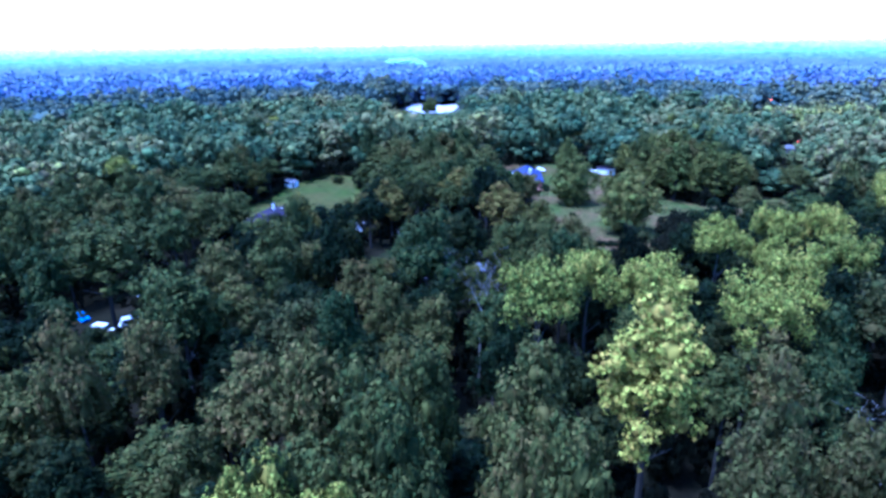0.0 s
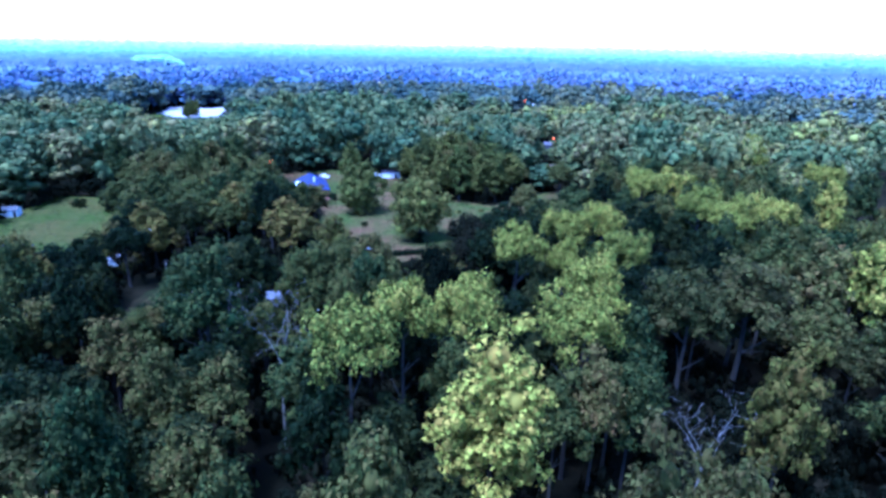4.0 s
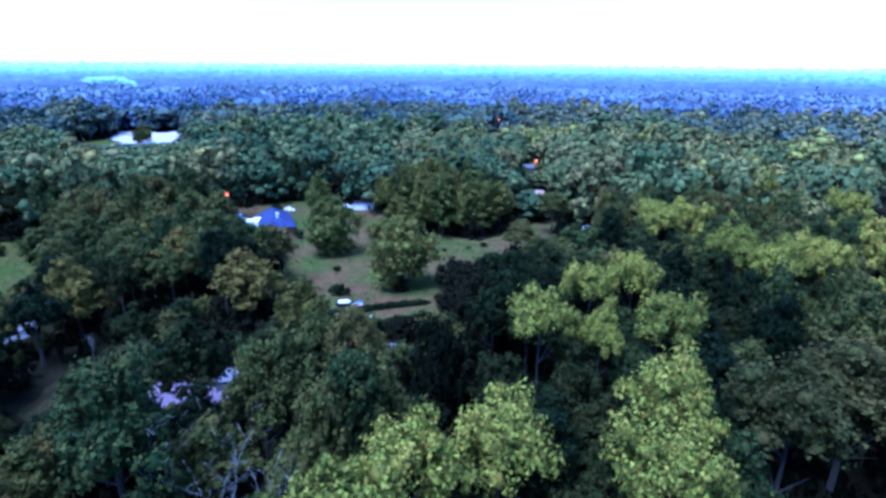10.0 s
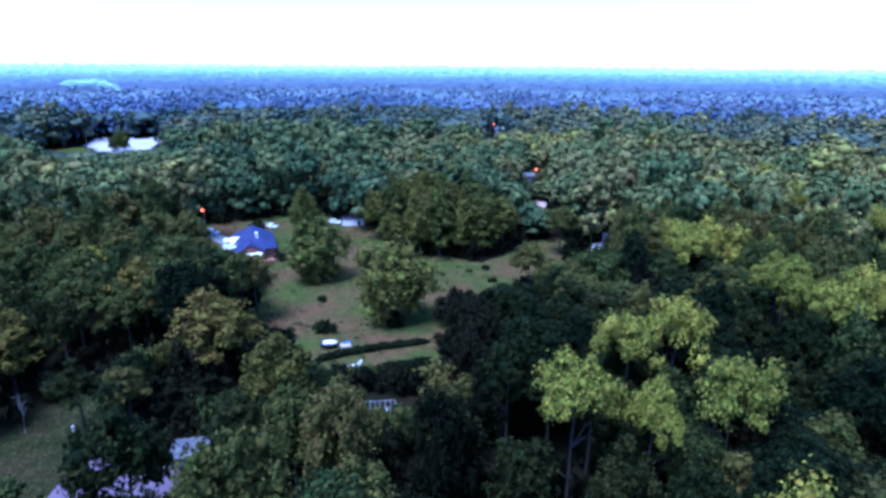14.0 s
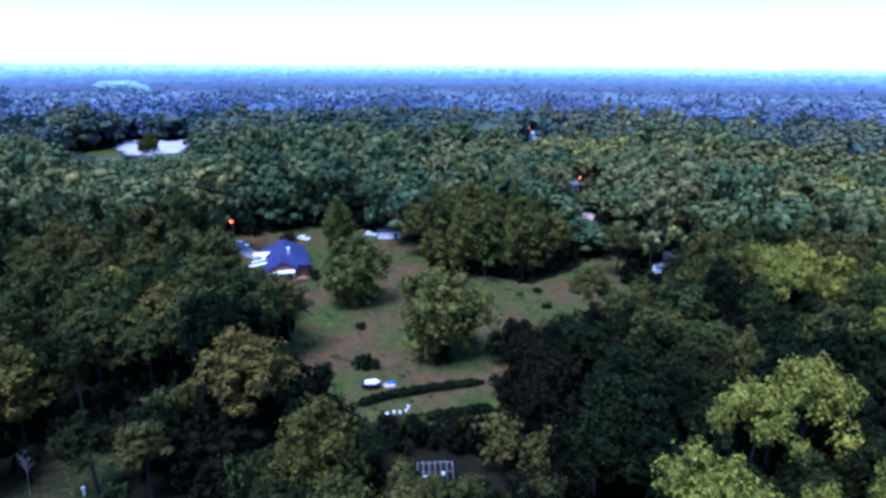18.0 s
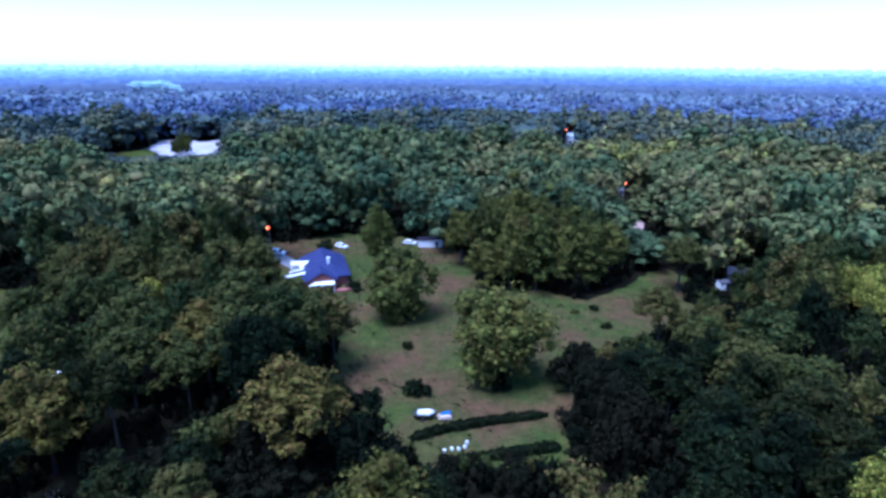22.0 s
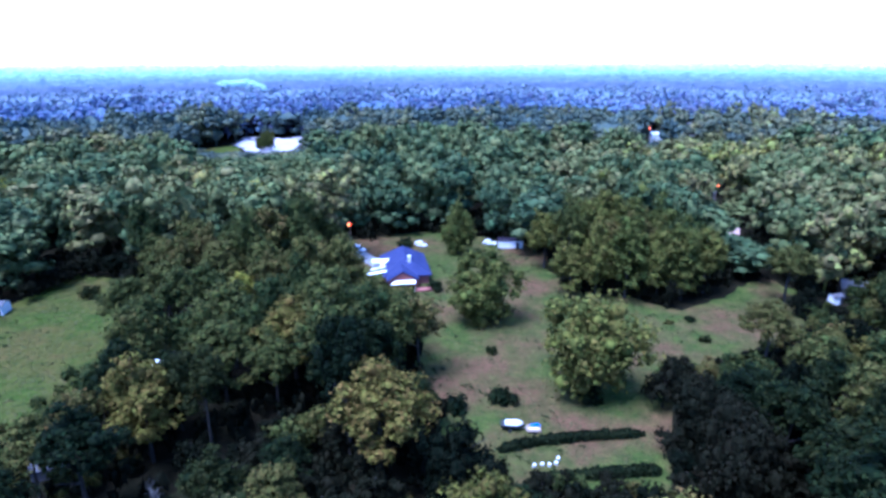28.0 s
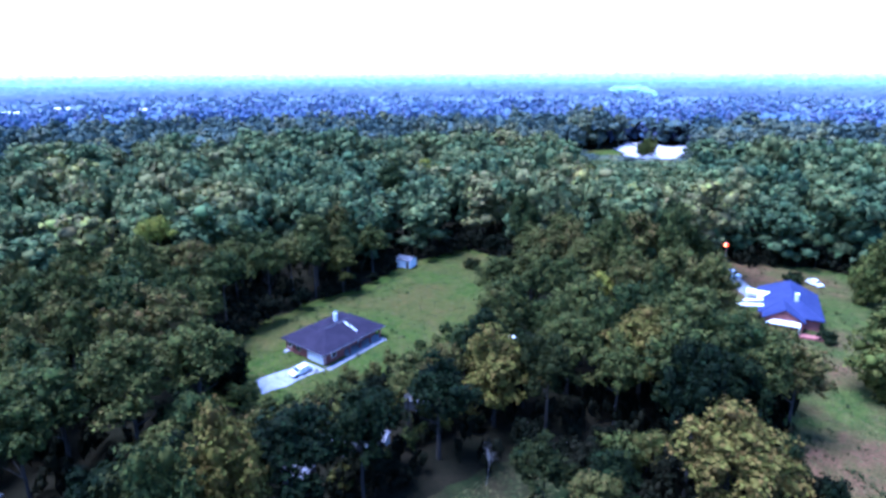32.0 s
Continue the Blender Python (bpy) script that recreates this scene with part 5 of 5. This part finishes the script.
car(pose(-229.0, 505.0, 0, 0, 0, 80), CARPAINT, "white truck on the sandy clearing", 7.0, 2.4, 2.6)

boat = thing("boat_trailer", pose(-25.9, 204.6, 0, 0, 0, 8) @ Matrix.Diagonal((1.15, 1.2, 1.1, 1)), "small white-decked boat on trailer in grass", "boat")
hull = [(-1.7, -0.45), (-1.7, 0.45), (0.6, 0.6), (1.75, 0.0), (0.6, -0.6)]
part("hull", ([(x, y * 0.7, 0.55) for x, y in hull] + [(x * 1.04, y * 1.5, 1.15) for x, y in hull], [tuple(range(5)), tuple(range(9, 4, -1))] + [((i + 1) % 5, i, 5 + i, 5 + (i + 1) % 5) for i in range(5)]), DARK, boat, "dark hull")
part("deck", ([(x * 0.8 + 0.2, y * 1.0, 1.16) for x, y in hull] + [(x * 0.72 + 0.2, y * 0.85, 1.5) for x, y in hull], [tuple(range(4, -1, -1)), tuple(range(5, 10))] + [(i, (i + 1) % 5, 5 + (i + 1) % 5, 5 + i) for i in range(5)]), WHITE, boat, "white deck cover")
for y in (-0.75, 0.75):
    part("wheel", tube((-0.4, y - 0.09, 0.3), (-0.4, y + 0.09, 0.3), 0.3, 0.3, 12), DARK, boat)
part("trailer_frame", joined(box(-1.6, 2.6, -0.06, 0.06, 0.42, 0.52), box(-0.45, -0.35, -0.7, 0.7, 0.3, 0.42), tube((2.5, 0, 0), (2.5, 0, 0.45), 0.04, 0.04, 6)), STEEL, boat)

cart = thing("utility_cart", pose(-22.3, 204.7, 0, 0, 0, 14), "tan wooden cart with a blue tarp heap", "cart")
part("tray", joined(box(-1.15, 1.15, -0.7, 0.7, 0.45, 0.55), box(-1.15, 1.15, -0.7, -0.62, 0.55, 0.95), box(-1.15, 1.15, 0.62, 0.7, 0.55, 0.95), box(-1.15, -1.07, -0.62, 0.62, 0.55, 0.95), box(1.07, 1.15, -0.62, 0.62, 0.55, 0.95)), TAN, cart)
part("tarp", ([(-0.6, 0.0, 0.97), (1.2, 0.0, 0.97), (1.25, 0.75, 0.97), (-0.65, 0.75, 0.97), (-0.2, 0.15, 1.35), (0.8, 0.12, 1.5), (0.85, 0.55, 1.42), (-0.2, 0.58, 1.25)], [(3, 2, 1, 0), (4, 5, 6, 7), (0, 1, 5, 4), (1, 2, 6, 5), (2, 3, 7, 6), (3, 0, 4, 7)]), TARP, cart, "crumpled blue tarp")
part("load", chamfered(-1.0, 0.9, -0.58, -0.02, 0.56, 1.05, 0.08), TAN, cart)
for y in (-0.78, 0.78):
    part("wheel", tube((0.2, y - 0.08, 0.28), (0.2, y + 0.08, 0.28), 0.28, 0.28, 12), DARK, cart)
part("prop", tube((-1.1, 0, 0), (-1.1, 0, 0.46), 0.05, 0.05, 6), STEEL, cart)

for x, y in ((-21.6, 195.6), (-20.4, 196.2), (-19.3, 196.3), (-18.3, 196.9), (-18.0, 198.1)):
    b = thing("hive_box", pose(x, y, 0, 0, 0, 18) @ Matrix.Diagonal((0.75, 0.75, 0.8, 1)), "small white wooden box standing in a row", "box", "white boxes by hedge")
    part("body", chamfered(-0.28, 0.28, -0.24, 0.24, 0.12, 0.62, 0.02), WHITE, b)
    part("lid", box(-0.31, 0.31, -0.27, 0.27, 0.62, 0.7), WHITE, b)
    part("stand", joined(box(-0.28, 0.28, -0.22, -0.14, 0, 0.12), box(-0.28, 0.28, 0.14, 0.22, 0, 0.12)), TAN, b)

hoop = thing("hoop_frame", pose(-12.0, 180.2, 0, 0, 0, 6), "bare pale metal hoop house frame", "greenhouse")
for k in range(7):
    x = -2.7 + 0.9 * k
    arc = [(x, 1.6 * math.cos(math.pi * j / 8), 2.3 * math.sin(math.pi * j / 8)) for j in range(9)]
    part("hoop", joined(*[tube(arc[j], arc[j + 1], 0.05, 0.05, 5) for j in range(8)]), STEEL, hoop)
for y, z in ((0, 2.3), (-1.13, 1.63), (1.13, 1.63)):
    part("purlin", tube((-2.7, y, z), (2.7, y, z), 0.035, 0.035, 5), STEEL, hoop)
for k, (x, y) in enumerate(((-1.9, -0.6), (-1.3, -0.7), (0.4, -0.5), (1.3, 0.2))):
    tb = thing("plant_tub", pose(-12.0 + x, 180.2 + y, 0), "small white tub inside hoop frame", "tub", "white tubs")
    part("body", tube((0, 0, 0), (0, 0, 0.4), 0.22, 0.28, 10), WHITE, tb)


# ---- hedges and bushes ----
def hedge(name, pts, w, h, label):
    """A clipped band: a rounded core with leaf sprays all over it."""
    rng = np.random.default_rng(len(pts) * 17)
    x0, y0 = pts[0]
    root = thing(name, pose(x0, y0, 0), label, "hedge")
    line = [(p[0] - x0 + (q[0] - p[0]) * k / 12, p[1] - y0 + (q[1] - p[1]) * k / 12) for p, q in zip(pts, pts[1:]) for k in range(12)] + [(pts[-1][0] - x0, pts[-1][1] - y0)]
    prof = [(-0.5, 0.0), (-0.54, 0.45), (-0.48, 0.8), (-0.25, 0.97), (0.0, 1.0), (0.25, 0.97), (0.48, 0.8), (0.54, 0.45), (0.5, 0.0)]
    m, V, F = len(prof), [], []
    for k, (x, y) in enumerate(line):
        a, b = line[max(0, k - 1)], line[min(len(line) - 1, k + 1)]
        d = math.hypot(b[0] - a[0], b[1] - a[1])
        nx, ny = -(b[1] - a[1]) / d, (b[0] - a[0]) / d
        end = min(1.0, 0.35 + 0.22 * min(k, len(line) - 1 - k))
        s, g = w * rng.uniform(0.75, 1.2) * end, h * rng.uniform(0.78, 1.12) * end
        V += [(x + nx * u * s, y + ny * u * s, v * g - 0.02) for u, v in prof]
    for k in range(len(line) - 1):
        F += [(k * m + i, k * m + i + 1, k * m + m + i + 1, k * m + m + i) for i in range(m - 1)]
    F += [tuple(range(m - 1, -1, -1)), tuple(range(len(V) - m, len(V)))]
    part("core", (V, F), LEAF_K, root)
    n = 900 * (len(pts) - 1)
    A = np.array(V).reshape(len(line), m, 3)
    i, j, f, g = rng.integers(0, len(line) - 1, n), rng.integers(0, m - 1, n), rng.uniform(0, 1, (n, 1)), rng.uniform(0, 1, (n, 1))
    p = (A[i, j] * (1 - f) + A[i + 1, j] * f) * (1 - g) + (A[i, j + 1] * (1 - f) + A[i + 1, j + 1] * f) * g
    S = (p[:, None, :] + rng.normal(0, 0.2, (n, 3, 3))).reshape(-1, 3)
    c = new("foliage", tri_mesh("foliage", S, np.arange(n * 3).reshape(-1, 3), LEAF_K))
    c.parent = root


hedge("hedge", [(-27.6, 198.2), (-21.5, 201.6), (-14.6, 204.2), (-3.8, 207.6)], 1.5, 1.35, "dark green clipped hedge across the lawn")
hedge("hedge", [(-22.2, 191.8), (-14.7, 194.6), (-6.5, 197.2), (-2.5, 198.4)], 1.6, 1.35, "dark green hedge row below the lawn")


def bush(x, y, r, h, label="low rounded dark green bush on lawn"):
    rng = np.random.default_rng(int(abs(x * 7 + y * 13)))
    root = thing("bush", pose(x, y, 0), label, "bush", "bushes on the lawn")
    c = new("foliage", tri_mesh("foliage", *crown_arrays(rng, h, r, h * 0.98, 12, 60, r * 0.15), LEAF_K if h > 1.2 else LEAF_G))
    c.parent = root
    part("stem", tube((0, 0, -0.05), (0, 0, h * 0.55), 0.08, 0.05, 6), BARK, root)


bush(-28.6, 212.4, 2.5, 3.2)
bush(-36.5, 208.4, 2.1, 2.4)
bush(-12.8, 216.6, 2.4, 3.0)
bush(-33.0, 231.0, 1.3, 1.4)
bush(12.3, 256.8, 1.1, 1.3)
bush(13.8, 246.0, 1.3, 1.6)
bush(7.1, 254.3, 0.9, 1.1)
bush(-1.0, 251.0, 0.8, 1.0)
bush(-38.0, 245.0, 0.8, 1.2)
bush(-33.5, 250.0, 0.8, 1.1)
bush(-71.5, 300.0, 2.6, 3.2, "rounded dark green bush behind the house")
bush(-52.6, 264.0, 2.0, 2.4, "dark bush beside the blue-roofed house")
bush(-143.0, 240.0, 2.4, 3.0, "rounded bush at the field edge")


def dead_tree(x, y, h, seed, label):
    rng = random.Random(seed)
    root = thing("dead_tree", pose(x, y, 0), label, "tree", "bare dead trees")
    top = Vector((0.6, 0, h * 0.62))
    part("trunk", joined(tube((0, 0, -0.3), (0.3, 0.1, h * 0.4), h * 0.008, h * 0.0055), tube((0.3, 0.1, h * 0.4), top, h * 0.0055, h * 0.003)), DEADWOOD, root)
    for k in range(4):
        s = Vector((0.4, 0.05, h * (0.45 + 0.05 * k)))
        a = k * 1.9 + rng.uniform(0, 0.8)
        geos, p, r = [], s, 0.05
        d = Vector((math.cos(a) * 0.42, math.sin(a) * 0.42, 0.9))
        for j in range(4):
            q = p + d.normalized() * (h * 0.34 / (j + 3.2))
            geos.append(tube(p, q, r, r * 0.68, 6))
            for m in range(2):
                e = q + Vector((rng.uniform(-1, 1), rng.uniform(-1, 1), rng.uniform(0.1, 1))) * h * 0.075
                geos.append(tube(q, e, r * 0.45, r * 0.14, 5))
                geos.append(tube(e, e + Vector((rng.uniform(-1, 1), rng.uniform(-1, 1), rng.uniform(0, 1))) * h * 0.05, r * 0.2, 0.02, 4))
            p, r = q, r * 0.68
            d = d + Vector((rng.uniform(-0.5, 0.5), rng.uniform(-0.5, 0.5), rng.uniform(-0.1, 0.5)))
        part("limb", joined(*geos), DEADWOOD, root)


dead_tree(-21.0, 115.6, 28.5, 1, "bare bleached dead tree with forked limbs")
dead_tree(-17.5, 116.8, 25.5, 2, "slim bare dead tree beside a larger one")
dead_tree(-31.8, 121.6, 28.0, 3, "bare pale branched tree among green crowns")
dead_tree(35.0, 101.5, 25.0, 4, "bare pale branched tree in shaded woods")
dead_tree(-71.5, 173.0, 8.0, 5, "low grey bare bush beside the lane")

post = thing("marker_post", pose(-63.3, 173.2, 0), "small white post on the grass verge", "post")
part("post", chamfered(-0.12, 0.12, -0.12, 0.12, 0, 1.2, 0.03), WHITE, post)
part("cap", chamfered(-0.2, 0.2, -0.2, 0.2, 1.2, 1.45, 0.05), WHITE, post)


def tufts(name, edge, n, size, label, seed):
    rng = random.Random(seed)
    xs, ys = [p[0] for p in edge], [p[1] for p in edge]
    V, T = [], []
    while len(T) < n:
        x, y = rng.uniform(min(xs), max(xs)), rng.uniform(min(ys), max(ys))
        if not inside(edge, x, y):
            continue
        s, a = size * rng.uniform(0.5, 1.5), rng.uniform(0, 3.14)
        o = len(V)
        dx, dy = math.cos(a) * s, math.sin(a) * s
        V += [(x - dx, y - dy, 0.02), (x + dx, y + dy, 0.02), (x + rng.uniform(-s, s), y + rng.uniform(-s, s), 0.04 + s * rng.uniform(0.1, 0.45))]
        T.append((o, o + 1, o + 2))
    tagged(new(name, tri_mesh(name, V, T, GRASS)), label, "grass", kind="stuff")


tufts("lawn_tufts", LAWN_EDGE, 30000, 0.26, "uneven tufts of dry grass", 1)
tufts("field_tufts", FIELD_EDGE, 20000, 0.26, "tufts of field grass", 2)
tufts("verge_tufts", VERGE_EDGE, 5000, 0.2, "tufts of rough verge grass", 3)

def weeds(name, edge, n, label, seed):
    """Low weedy clumps, thicker towards the rims."""
    rng = np.random.default_rng(seed)
    bases = [crown_arrays(np.random.default_rng(90 + k), 1.0, 0.8, 0.95, 3, 16, 0.2, core=0.7, low=-0.4) for k in range(4)]
    xs, ys = [p[0] for p in edge], [p[1] for p in edge]
    Vs, Ts, o = [], [], 0
    while len(Vs) < n:
        x, y = rng.uniform(min(xs), max(xs)), rng.uniform(min(ys), max(ys))
        thick = 0.5 + 0.5 * math.sin(x / 9 + 1.3 * math.sin(y / 7)) * math.sin(y / 11 + 0.7)
        if not inside(edge, x, y) or rng.uniform() > thick ** 2 or any(math.hypot(x - a, y - b) < r for a, b, r in SITES):
            continue
        v, t = bases[len(Vs) % 4]
        w = rng.uniform(0.3, 0.85)
        Vs.append(v * (w, w, w * rng.uniform(0.5, 0.9)) + (x, y, 0.02))
        Ts.append(t + o)
        o += len(v)
    tagged(new(name, tri_mesh(name, np.concatenate(Vs), np.concatenate(Ts), LEAF_WEED)), label, "weeds", kind="stuff")


weeds("lawn_weeds", LAWN_EDGE, 420, "low dark green weedy clumps in the lawn", 31)
weeds("field_weeds", FIELD_EDGE, 120, "low weedy clumps in the field", 32)

# ---- smoke far off ----
SMOKE, _nt, _b, _l = material("thin_smoke")
_b.inputs["Base Color"].default_value = (0.62, 0.85, 0.78, 1)
_b.inputs["Alpha"].default_value = 0.15
_b.inputs["Roughness"].default_value = 1.0


def smoke():
    rng = np.random.default_rng(4)
    Vs, Ts = [], []
    for k in range(34):
        f = k / 33
        c = np.array((-446 - 88 * f + rng.normal(0, 3), 903 + 32 * f, 25 + 6 * min(1, f * 2.5) + rng.normal(0, 1.6)))
        Vs.append(ICO_V * rng.uniform(0.7, 1.2, (12, 1)) * (5 + 8 * f, 5, 2.0 + 2.8 * math.sin(3.1 * f)) + c)
        Ts.append(ICO_T + 12 * k)
    tagged(new("smoke_plume", tri_mesh("smoke_plume", np.concatenate(Vs), np.concatenate(Ts), SMOKE, True)), "thin pale smoke drifting over far woods", "smoke", kind="stuff")


smoke()

for made, _h, _r in KINDS.values():
    for root in made:
        for o in (*root.children_recursive, root):
            bpy.data.objects.remove(o)
